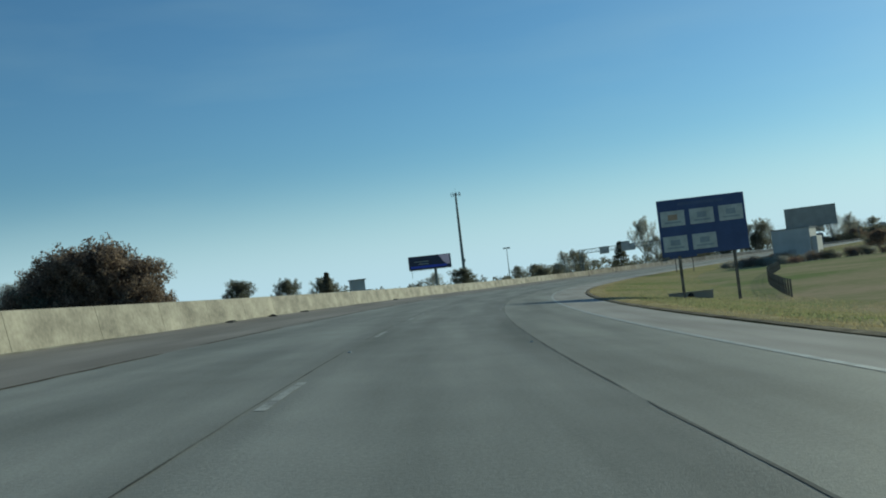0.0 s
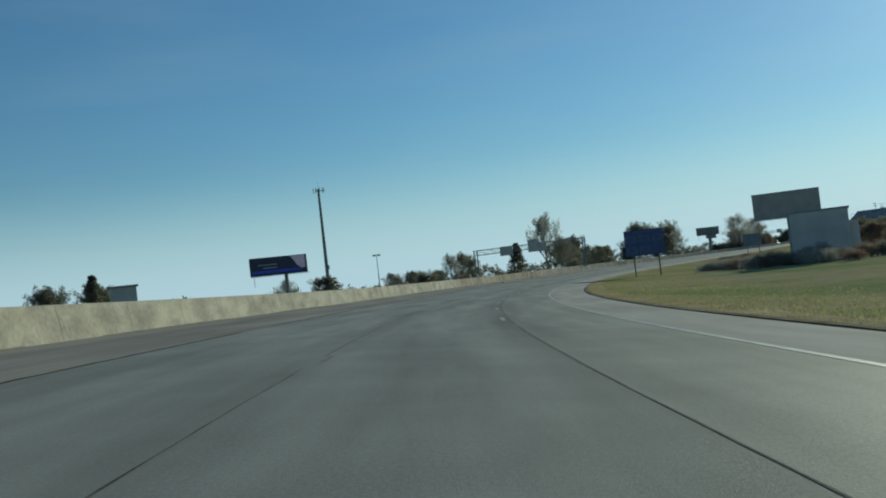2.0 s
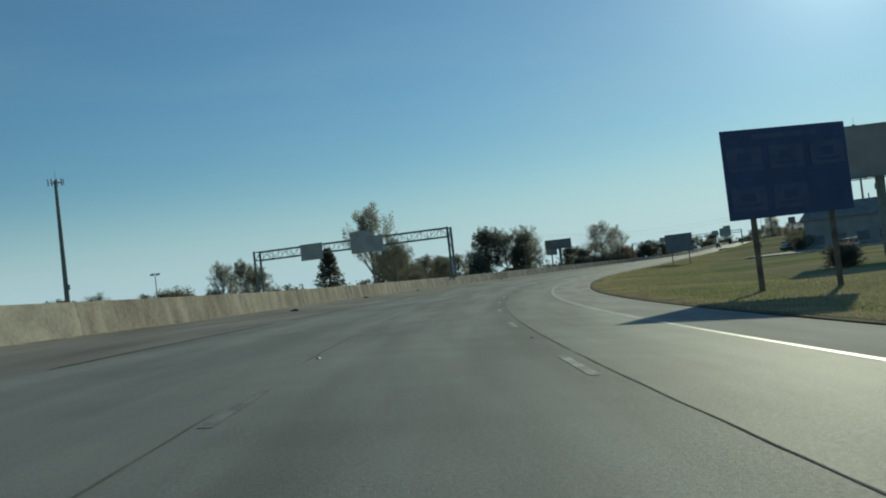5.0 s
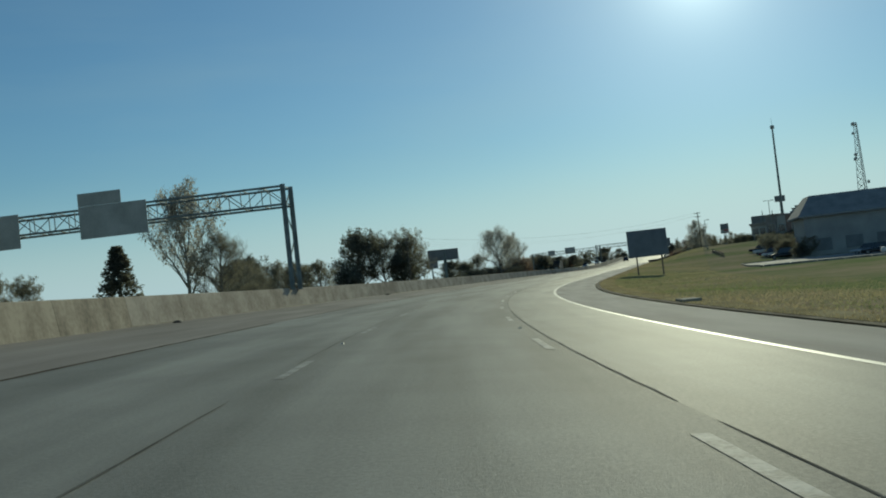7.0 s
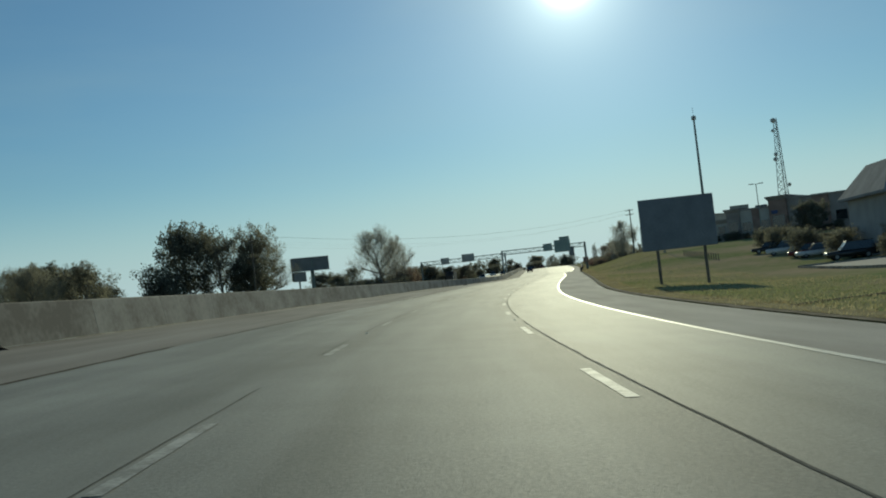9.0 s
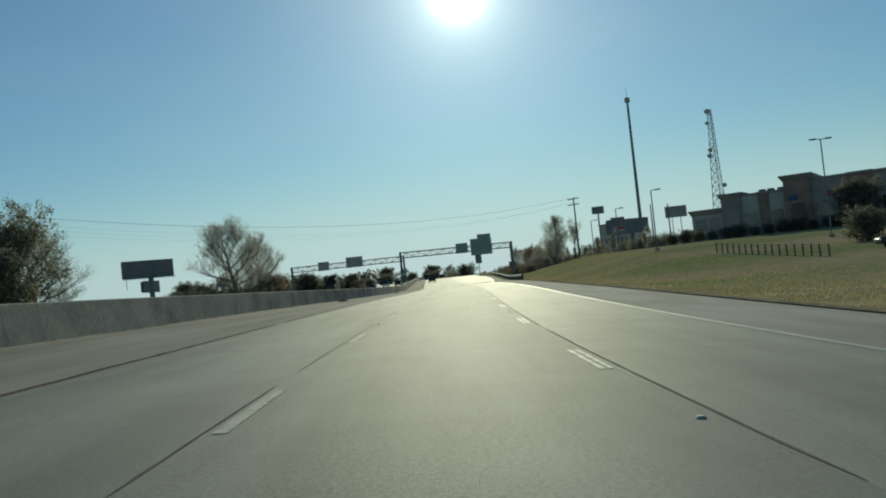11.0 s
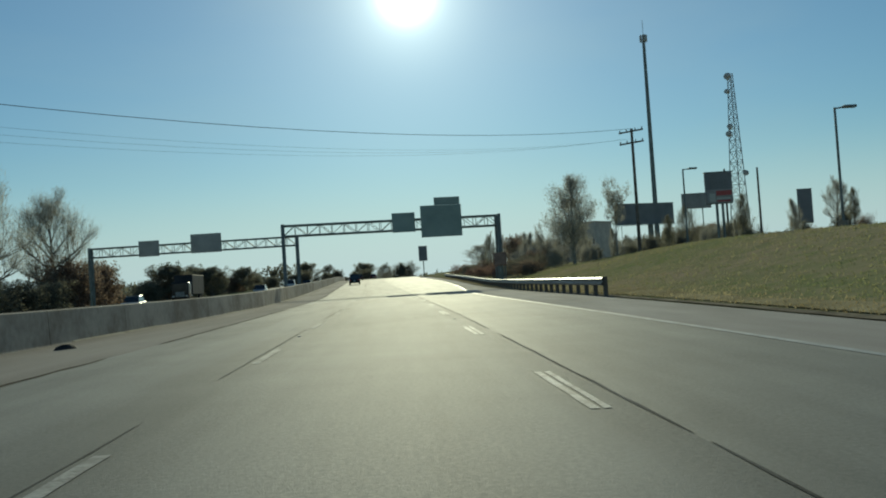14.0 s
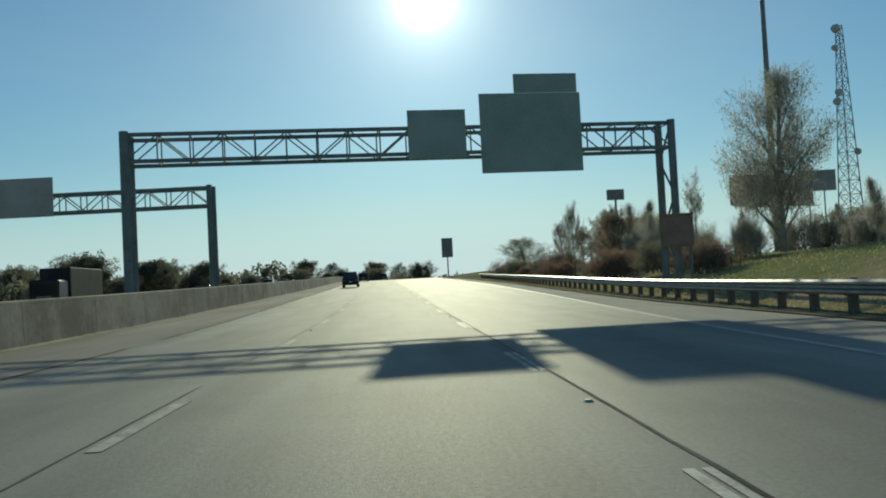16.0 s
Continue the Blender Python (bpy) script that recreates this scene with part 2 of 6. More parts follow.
M["wood_post"] = material("wood_post", (0.085, 0.072, 0.056), (0.20, 0.172, 0.138), rough=0.9, scale=2, fine=18, bump=0.5)
M["sign_back"] = material("sign_back", (0.33, 0.322, 0.292), (0.47, 0.46, 0.42), rough=0.7, scale=0.8, fine=9, bump=0.1, spec=0.3)
M["sign_green"] = material("sign_green", (0.22, 0.285, 0.25), (0.30, 0.37, 0.33), rough=0.45, scale=0.8, fine=9, bump=0.05)
M["sign_blue"] = material("sign_blue", (0.028, 0.050, 0.135), (0.045, 0.075, 0.19), rough=0.5, scale=0.8, fine=9, bump=0.05)
M["plate_white"] = material("plate_white", (0.36, 0.37, 0.34), (0.54, 0.55, 0.51), rough=0.5, scale=1.2, fine=9, bump=0.05)
# plate and heading colour darkened towards blue, standing in for backlight shade
M["plate_backlit"] = material("plate_backlit", (0.045, 0.07, 0.15), (0.075, 0.105, 0.20), rough=0.5, scale=1.2, fine=9, bump=0.05)
M["roof_grey"] = material("roof_grey", (0.22, 0.222, 0.225), (0.32, 0.322, 0.322), spec=0.05, rough=1.0, scale=0.6, fine=6, bump=0.4)
M["wall_grey"] = material("wall_grey", (0.27, 0.265, 0.255), (0.39, 0.382, 0.367), rough=0.9, scale=0.4, fine=7, bump=0.2)
M["leaf_rust"] = material("leaf_rust", (0.20, 0.125, 0.095), (0.42, 0.29, 0.23), translucent=0.6, rough=0.8, scale=0.4, fine=3, bump=0, island=0.5, spec=0.0)
M["mark_warm"] = material("mark_warm", (0.30, 0.20, 0.13), (0.42, 0.30, 0.20), rough=0.5, scale=1.2, fine=9, bump=0.05)
M["plate_yellow"] = material("plate_yellow", (0.55, 0.42, 0.16), (0.70, 0.55, 0.24), rough=0.5, scale=1.2, fine=9, bump=0.05)
M["plate_red"] = material("plate_red", (0.30, 0.05, 0.05), (0.42, 0.085, 0.08), rough=0.5, scale=1.2, fine=9, bump=0.05)
M["plate_mark"] = material("plate_mark", (0.22, 0.25, 0.27), (0.32, 0.35, 0.36), rough=0.5, scale=1.2, fine=9, bump=0.05)
M["board_dark"] = material("board_dark", (0.14, 0.145, 0.15), (0.21, 0.215, 0.22), rough=0.6, scale=0.5, fine=6, bump=0.1)
M["board_grey"] = material("board_grey", (0.22, 0.22, 0.21), (0.32, 0.315, 0.30), rough=0.6, scale=0.5, fine=6, bump=0.1)
M["led_navy"] = material("led_navy", (0.006, 0.010, 0.035), (0.014, 0.025, 0.085), rough=0.35, scale=0.5, fine=3, bump=0.0)
M["led_blue"] = material("led_blue", (0.01, 0.03, 0.30), (0.02, 0.05, 0.45), rough=0.35, scale=0.5, fine=3, bump=0.0, emission=0.08)
M["led_pink"] = material("led_pink", (0.36, 0.30, 0.40), (0.50, 0.42, 0.52), rough=0.35, scale=0.5, fine=3, bump=0.0, emission=0.1)
M["stucco"] = material("stucco", (0.40, 0.36, 0.31), (0.57, 0.52, 0.45), rough=0.9, scale=0.4, fine=7, bump=0.2)
M["stucco_dark"] = material("stucco_dark", (0.27, 0.225, 0.195), (0.41, 0.35, 0.31), rough=0.9, scale=0.4, fine=7, bump=0.2)
M["brick_brown"] = material("brick_brown", (0.22, 0.14, 0.11), (0.40, 0.27, 0.215), rough=0.9, scale=0.6, fine=14, bump=0.4, spec=0.2)
M["rust_panel"] = material("rust_panel", (0.20, 0.135, 0.105), (0.34, 0.24, 0.19), rough=0.8, scale=1.2, fine=12, bump=0.2, spec=0.2)
M["siding"] = material("siding", (0.38, 0.38, 0.365), (0.52, 0.515, 0.495), rough=0.75, scale=0.4, fine=6, bump=0.1)
M["glass"] = material("glass", (0.015, 0.018, 0.020), (0.03, 0.035, 0.038), rough=0.08, scale=0.5, fine=2, bump=0.0, spec=0.8)
M["rubber"] = material("rubber", (0.012, 0.012, 0.012), (0.028, 0.028, 0.028), rough=0.85, scale=3, fine=20)
M["car_dark"] = material("car_dark", (0.016, 0.015, 0.015), (0.028, 0.027, 0.027), rough=0.25, scale=0.6, fine=4, bump=0)
M["car_red"] = material("car_red", (0.10, 0.012, 0.012), (0.15, 0.02, 0.018), rough=0.25, scale=0.6, fine=4, bump=0)
M["car_white"] = material("car_white", (0.58, 0.58, 0.57), (0.70, 0.70, 0.69), rough=0.25, scale=0.6, fine=4, bump=0)
M["car_silver"] = material("car_silver", (0.30, 0.31, 0.32), (0.42, 0.43, 0.44), rough=0.28, scale=0.6, fine=4, bump=0, metal=0.6)
M["lamp_red"] = material("lamp_red", (0.30, 0.01, 0.01), (0.45, 0.02, 0.015), rough=0.3, scale=2, fine=8, bump=0)
M["lamp_clear"] = material("lamp_clear", (0.6, 0.6, 0.58), (0.75, 0.75, 0.73), rough=0.15, scale=2, fine=8, bump=0)
M["wire"] = material("wire", (0.02, 0.02, 0.02), (0.04, 0.04, 0.04), rough=0.6, scale=2, fine=8, bump=0)

# ---- road line: heading, height and bank along its length ----
K_S = (0, 60, 120, 200, 280, 330, 370, 400, 430, 480, 520, 560, 600)
K_V = (-181.8, -180.1, -183.2, -203.1, -209.8, -200.8, -164.0, -91.7, -9.1, 37.1, 41.5, 20.0, 0.0)
S_MIN, S_MAX = -400, 3000
_s = np.arange(S_MIN, S_MAX + 1.0)
_k = np.where(_s < 0, 0.0, np.interp(_s + 0.5, K_S, K_V) * 1e-5)
_h = np.concatenate([[0.0], np.cumsum(_k)])[:-1]
_h += 0.0256 - _h[-S_MIN]
_m = (_h + np.append(_h[1:], _h[-1])) / 2
_rx = np.concatenate([[0.0], np.cumsum(-np.sin(_m))])[:-1]
_ry = np.concatenate([[0.0], np.cumsum(np.cos(_m))])[:-1]
_rx -= _rx[-S_MIN]
_ry -= _ry[-S_MIN]


def ip(s, xs, ys):
    """Interpolation with rounded corners."""
    return float(sum(np.interp(s + o, xs, ys) * w for o, w in ((-14, .1), (-7, .2), (0, .4), (7, .2), (14, .1))))


def road_z(s):
    return ip(s, (-100, 0, 80, 160, 240, 320, 380, 430, 490, 520, 545, 624, 700, 760, 850, 1100), (-0.6, -1.08, -1.44, -2.01, -2.2, -2.06, -1.81, -1.31, -0.86, -0.72, -0.55, 0.83, 2.3, 2.9, 2.6, -1))


def road_slope(s):
    return math.tan(radians(ip(s, (0, 160, 320, 380, 430, 480, 520, 600), (3.77, 3.78, 3.45, 3.28, 1.8, 0.27, 0.13, 0.1))))


def barrier_d(s):
    return ip(s, (0, 120, 255, 320, 345, 411, 440, 465, 500, 515, 545, 640), (-10.8, -11.6, -12.2, -12.1, -11.3, -10.0, -9.2, -8.2, -7.8, -7.8, -8.9, -9.0))


def seam_d(s):
    return ip(s, (20, 113, 213, 250, 332, 385, 443, 457, 489, 512, 530, 560, 605), (-6.2, -6.38, -6.56, -6.4, -6.15, -5.1, -5.2, -5.0, -5.1, -5.45, -5.5, -6.1, -6.2))


def edge_d(s):
    return ip(s, (0, 35, 50, 127, 245, 312, 340, 435, 452, 490, 510, 527, 538, 548, 560, 600, 640), (4.7, 4.75, 4.75, 5.0, 4.9, 4.75, 5.0, 5.35, 5.4, 4.65, 4.75, 5.2, 6.2, 6.9, 7.5, 9.0, 9.6))


def verge_d(s):
    return ip(s, (20, 137, 250, 333, 411, 478, 530, 560, 600, 640), (7.3, 8.1, 8.0, 8.2, 8.8, 7.8, 8.4, 9.4, 11.0, 12.0))


def plan(s, d):
    i = s - S_MIN
    x, y, h = np.interp(i, np.arange(len(_s)), _rx), np.interp(i, np.arange(len(_s)), _ry), np.interp(i, np.arange(len(_s)), _h)
    return x + d * math.cos(h), y + d * math.sin(h), h


def heading(s):
    return plan(s, 0)[2]


def near(x, y):
    j = int(np.argmin((_rx - x) ** 2 + (_ry - y) ** 2))
    return float(_s[j]), float((x - _rx[j]) * math.cos(_h[j]) + (y - _ry[j]) * math.sin(_h[j]))


def smooth(v, a, b):
    t = min(1.0, max(0.0, (v - a) / (b - a)))
    return t * t * (3 - 2 * t)


def surface(s, d):
    """Height of the paved surface."""
    return road_z(s) - road_slope(s) * d


def ground_z(s, d):
    """Height of the earth beside and under the road."""
    e, b = verge_d(s), barrier_d(s)
    if d > e:
        start = surface(s, e) - 0.04
        level = ip(s, (-100, 0, 150, 330, 400, 430, 452, 465, 493, 510, 526, 540, 556, 580, 620, 700, 800, 1100), (-3.3, -3.4, -3.2, -3.1, -2.9, -1.9, -0.6, 0.05, 1.35, 1.8, 1.95, 1.5, 1.15, 1.3, 2.1, 3.4, 3.6, -1))
        z = start + (level - start) * smooth(d, e - 1.0, e + 13.0)
        z += ip(s, (430, 470, 500, 540, 620), (0, 0.2, 0.3, 0.2, 0.1)) * smooth(d, 26, 44)
        z += 0.22 * noise.noise((s * 0.05, d * 0.08, 3.1)) * smooth(d, e + 0.5, e + 6)
        z += 5.5 * smooth(d, 90, 260) * smooth(s, 150, 420) if d > 90 else 0
        return z
    if d < b - 0.7:
        start = surface(s, b)
        out = b - 0.7 - d
        flat = start - 0.35 - 0.015 * min(out, 14)
        level = ip(s, (-100, 300, 500, 700, 900, 1100), (-2.3, -2.2, -1.2, -0.2, -0.5, -2.5))
        z = flat + (level - flat) * smooth(out, 14.5, 40)
        z += 0.5 * noise.noise((s * 0.012, d * 0.012, 1.7)) * smooth(out, 30, 90)
        return z
    return surface(s, d) - 0.35


def ground_at(x, y):
    return ground_z(*near(x, y))


# ---- mesh helpers ----
def part(name, bm, mat, parent=None, label="", smooth_faces=False):
    """Links a bmesh or (verts, faces) as one mesh object under parent."""
    me = bpy.data.meshes.new(name)
    if isinstance(bm, tuple):
        me.from_pydata(bm[0], [], bm[1])
        me.update()
    else:
        bm.to_mesh(me)
        bm.free()
    return part_of(name, me, mat, parent, label, smooth_faces)


def part_of(name, me, mat, parent=None, label="", smooth_faces=False):
    if mat is not None and not me.materials:
        me.materials.append(mat)
    if smooth_faces:
        me.polygons.foreach_set("use_smooth", [True] * len(me.polygons))
    ob = new(name, me)
    if parent is not None:
        ob.parent = parent
    if label:
        ob["label"] = label
    return ob


def thing(name, m, label, category, group="", kind=""):
    e = new(name)
    e.matrix_world = m
    e.empty_display_size = 0.3
    return tagged(e, label, category, group, kind)


def box(bm, cx, cy, cz, sx, sy, sz, bevel=0.0, m=None):
    r = bmesh.ops.create_cube(bm, size=1.0)
    vs = r["verts"]
    bmesh.ops.scale(bm, vec=(sx, sy, sz), verts=vs)
    bmesh.ops.translate(bm, vec=(cx, cy, cz), verts=vs)
    if bevel:
        es = list({e for v in vs for e in v.link_edges})
        rb = bmesh.ops.bevel(bm, geom=es, offset=bevel, segments=1, affect="EDGES")
        vs = list({v for f in rb["faces"] for v in f.verts} | {v for v in vs if v.is_valid})
    if m is not None:
        bmesh.ops.transform(bm, matrix=m, verts=[v for v in vs if v.is_valid])
    return bm


def box_mesh(cx, cy, cz, sx, sy, sz, bevel=0.0):
    return box(bmesh.new(), cx, cy, cz, sx, sy, sz, bevel)


def tube_data(points, radii, sides=6):
    """Verts and faces of a tapered tube through points."""
    verts, faces = [], []
    n = len(points)
    for i, (p, r) in enumerate(zip(points, radii)):
        a = Vector(points[max(0, i - 1)])
        b = Vector(points[min(n - 1, i + 1)])
        w = (b - a).normalized()
        side = w.orthogonal().normalized()
        up = w.cross(side)
        for k in range(sides):
            t = 2 * math.pi * k / sides
            verts.append(tuple(Vector(p) + side * math.cos(t) * r + up * math.sin(t) * r))
    for i in range(n - 1):
        for k in range(sides):
            k2 = (k + 1) % sides
            faces.append((i * sides + k, i * sides + k2, (i + 1) * sides + k2, (i + 1) * sides + k))
    faces.append(tuple(range(sides - 1, -1, -1)))
    faces.append(tuple(range((n - 1) * sides, n * sides)))
    return verts, faces


def join(datas):
    verts, faces = [], []
    for v, f in datas:
        o = len(verts)
        verts.extend(v)
        faces.extend(tuple(i + o for i in q) for q in f)
    return verts, faces


def rod(name, a, b, r, mat, parent, sides=6, r2=None, label=""):
    return part(name, tube_data([a, b], [r, r if r2 is None else r2], sides), mat, parent, label)


def sweep(name, s0, s1, step, profile, mat, parent, label="", closed=False, uv_z=False):
    """A strip along the road; profile(s) gives (d, height over the paved surface) points."""
    n = max(1, int(math.ceil((s1 - s0) / step)))
    ss = [s0 + (s1 - s0) * i / n for i in range(n + 1)]
    verts, faces, uvs = [], [], []
    m = 0
    for s in ss:
        pr = profile(s)
        m = len(pr)
        run = 0.0
        for j, (d, z) in enumerate(pr):
            x, y, _ = plan(s, d)
            verts.append((x, y, surface(s, d) + z))
            if j:
                run += math.hypot(d - pr[j - 1][0], z - pr[j - 1][1])
            uvs.append((s, run) if uv_z else (d, s))
    k = m if closed else m - 1
    for i in range(n):
        for j in range(k):
            j2 = (j + 1) % m
            faces.append((i * m + j, i * m + j2, (i + 1) * m + j2, (i + 1) * m + j))
    if closed:
        faces.append(tuple(range(m - 1, -1, -1)))
        faces.append(tuple(range(n * m, n * m + m)))
    me = bpy.data.meshes.new(name)
    me.from_pydata(verts, [], faces)
    layer = me.uv_layers.new(name="UVMap")
    idx = np.empty(len(me.loops), dtype=np.int32)
    me.loops.foreach_get("vertex_index", idx)
    layer.data.foreach_set("uv", np.array(uvs, dtype=np.float32)[idx].ravel())
    me.update()
    return part_of(name, me, mat, parent, label)


# ---- ground: one sheet out to the horizon ----
def build_ground():
    ss = [-400, -250, -150, -100] + list(range(-70, 660, 5)) + list(range(660, 900, 15)) + [930, 980, 1050, 1150, 1300, 1500, 1800, 2200, 2600, 3000]
    inner = [-14.0, -9, -4, 0, 4, 8]
    verts, faces = [], []
    cols = 0
    for s in ss:
        b, e = barrier_d(s) - 0.7, verge_d(s)
        far = 440 if s < 620 else 440 + (s - 620) * 0.9
        right = [e + 0.02, e + 1, e + 2.5, e + 4, e + 6, e + 8, e + 10, e + 12, e + 14, e + 18, e + 24, 40, 52, 66, 80, 95, 120, 150, 190, 240, 320, far]
        left = [b - 0.02, b - 5, b - 10, b - 14.5, b - 20, b - 28, b - 40, -70, -95, -125, -160, -200, -260, -350, -500, -800, -1300, -2500]
        ds = left[::-1] + [b + 0.4, b * 0.5, 0, e * 0.5, e - 0.02] + right
        cols = len(ds)
        for d in ds:
            x, y, _ = plan(s, d)
            verts.append((x, y, ground_z(s, d)))
    for i in range(len(ss) - 1):
        for j in range(cols - 1):
            a = i * cols + j
            faces.append((a, a + 1, a + cols + 1, a + cols))
    g = part("ground", (verts, faces), M["grass"], None, "", True)
    return tagged(g, "dry olive-green autumn grass on gently sloping roadside ground", "ground", kind="structure")


build_ground()


# ---- carriageways ----
def flat(d0, d1, z=0.0, n=2):
    return lambda s: [((1 - i / (n - 1)) * d0(s) + i / (n - 1) * d1(s), z) for i in range(n)]


S0, S1 = -60, 1100
road = tagged(thing("road", Matrix(), "three-lane grey asphalt highway carriageway curving right", "road", kind="structure"))
left_line = lambda s: ip(s, (0, 64, 128, 201, 239, 325, 426, 486, 520), (-1.78, -1.86, -1.77, -1.95, -2.04, -1.94, -1.65, -2.22, -2.25))
right_line = lambda s: ip(s, (0, 45, 127, 200, 240, 321, 380, 426, 488, 520), (1.66, 1.66, 1.76, 1.74, 1.76, 1.74, 1.76, 1.97, 1.22, 1.38))


def joint_d(s):
    """The tar joint beside the right-hand lane line."""
    return ip(s, (0, 45, 127, 203, 225, 320, 350, 380, 426, 445, 492, 501, 520), (1.84, 1.82, 1.98, 2.02, 2.06, 2.02, 1.9, 1.95, 2.14, 2.0, 1.54, 1.44, 1.48))


sweep("lane_surface", S0, S1, 4, flat(seam_d, lambda s: left_line(s) - 0.03, 0, 3), M["asphalt"], road)
sweep("lane_surface", S0, S1, 4, flat(lambda s: left_line(s) - 0.03, joint_d, 0, 3), M["asphalt"], road)
sweep("lane_surface", S0, S1, 4, flat(joint_d, edge_d, 0, 3), M["asphalt_right"], road, "paler worn asphalt lane")
sweep("shoulder_surface", S0, S1, 4, lambda s: [(barrier_d(s) - 0.5, 0.02), (seam_d(s), 0.0)], M["shoulder"], road, "dusty brownish paved median shoulder")
sweep("shoulder_surface", S0, S1, 4, lambda s: [(edge_d(s), 0.0), (verge_d(s) - 0.25, -0.02), (verge_d(s) + 0.15, -0.22)], M["shoulder_outer"], road, "dusty paved outer shoulder")


def seam(line, half, mat, label, longest, gap, seed):
    """A tar or dirt joint in broken runs with ragged edges of uneven width."""
    rng = random.Random(seed)
    s = float(S0)
    while s < S1:
        run = rng.uniform(0.3, 1.0) * longest
        e = min(s + run, S1)
        w = half * rng.uniform(0.7, 1.25)

        def ragged(q):
            end = min(1, 0.25 + (q - s), 0.25 + (e - q))
            lo = w * end * (1 + 0.75 * noise.noise((q * 1.7, seed * 3.1, 0)))
            hi = w * end * (1 + 0.75 * noise.noise((q * 1.9, seed * 5.3, 7)))
            d = line(q) + w * 0.9 * noise.noise((q * 0.8, seed, 3))
            return [(d - lo, 0.005), (d + hi, 0.005)]
        sweep("joint_sealant", s, e, 0.5 if e < 620 else 3, ragged, mat, road, label)
        s = e + rng.uniform(0.2, 1.0) * gap


seam(joint_d, 0.014, M["sealant"], "black tar joint line", 34, 1.5, 1)
seam(lambda s: left_line(s) - 0.13, 0.011, M["sealant"], "thin tar joint line", 14, 6, 2)
seam(lambda s: seam_d(s), 0.05, M["dirt_line"], "dark dirt line along the shoulder joint", 26, 4, 3)
sweep("edge_line", S0, S1, 3, flat(lambda s: edge_d(s) - 0.075, lambda s: edge_d(s) + 0.075, 0.006), M["paint"], road, "worn white painted edge line")
sweep("gravel_edge", S0, S1, 1.5, lambda s: [(verge_d(s) - 0.05 - 0.22 * abs(noise.noise((s * 0.35, 0, 5))) - 0.12 * abs(noise.noise((s * 1.3, 0, 9))), -0.005), (verge_d(s) + 0.1, 0.015), (verge_d(s) + 0.5, -0.03)], M["edge_soil"], road, "dark earth edge between asphalt and grass")


def dash(s, line, mat, strips=((-0.06, 0.06),)):
    for lo, hi in strips:
        sweep("lane_dash", s, s + 2.9, 0.5, lambda q: [(line(q) + lo + 0.012 * noise.noise((q * 2.3, lo * 40, 1)), 0.006), (line(q) + hi + 0.012 * noise.noise((q * 2.7, hi * 40, 2)), 0.006)], M[mat], road)


# band of dry trampled grass beside the shoulder
verts, faces = [], []
band = [-8 + 2.5 * i for i in range(262)]
for i, s in enumerate(band):
    wide = 1.3 + 0.9 * noise.noise((s * 0.09, 4.0, 0)) + 0.5 * noise.noise((s * 0.4, 2.0, 0))
    for k in range(4):
        d = verge_d(s) + 0.3 + wide * k / 3
        x, y, _ = plan(s, d)
        verts.append((x, y, ground_z(s, d) + (0.035 if k < 3 else -0.03)))
    if i:
        for k in range(3):
            a = (i - 1) * 4 + k
            faces.append((a, a + 1, a + 5, a + 4))
tagged(part("verge", (verts, faces), M["dry_grass"], None, "", True), "band of dry tan grass along the shoulder edge", "grass verge", kind="structure")

DASH_N = (-4, 0, 1, 3, 4, 8, 15, 18, 20, 21, 24, 25, 33, 35, 37, 38, 41, 42, 44, 45, 62)
DASH_S = (-38, 10.9, 25.4, 49.6, 63.9, 115.0, 200.3, 237.0, 260.0, 271.3, 305.3, 318.3, 403.4, 423.5, 443.9, 452.7, 482.6, 491.7, 511.6, 520.1, 695)
for n in range(-4, 63):
    s = float(np.interp(n, DASH_N, DASH_S)) - 1.5
    dash(s, left_line, "paint_thin" if s < 45 else "paint_faint" if s < 250 else "paint_thin")
    if s > 95:                                      # worn away before that
        dash(s + float(np.interp(s, (10, 64, 200, 320, 520), (0.4, 1.4, 2.8, 3.2, 4.0))), right_line, "paint_thin" if s < 285 else "paint_worn", ((-0.085, -0.01), (0.025, 0.085)) if s > 380 else ((-0.068, 0.068),))

# raised pavement markers midway between every second pair of dashes
bm = bmesh.new()
box(bm, 0, 0, 0.008, 0.075, 0.075, 0.016, 0.0)
for v in bm.verts:
    if v.co.z > 0.01:
        v.co.x *= 0.7
        v.co.y *= 0.5
marker = None
for n in range(0, 60, 2):
    s = float(np.interp(n + 0.5, DASH_N, DASH_S))
    for q, line in ((s, left_line), (s + float(np.interp(s, (10, 64, 200, 320, 520), (0.4, 1.4, 2.8, 3.2, 4.0))), right_line)):
        if marker is None:
            ob = part("pavement_marker", bm, M["plate_white"], road, "raised reflective pavement marker")
            marker = ob.data
        else:
            ob = part_of("pavement_marker", marker, None, road, "raised reflective pavement marker")
        x, y, h = plan(q, line(q))
        ob.matrix_world = Matrix.Translation((x, y, surface(q, line(q)) + 0.004)) @ Matrix.Rotation(h, 4, "Z")

# pale sand and litter drifted against the foot of the barrier
drift = random.Random(8)
s = -40.0
while s < 620:
    run = drift.uniform(3, 22)
    w = drift.uniform(0.08, 0.3)
    e = s + run
    sweep("sand_drift", s, e, 2, lambda q: [(barrier_d(q) + 0.0, 0.05), (barrier_d(q) + 0.06 + w * math.sin(math.pi * (q - s) / (e - s)), 0.022)], M["sand"], road, "pale sand drifted along the barrier")
    s = e + drift.uniform(0.5, 14)

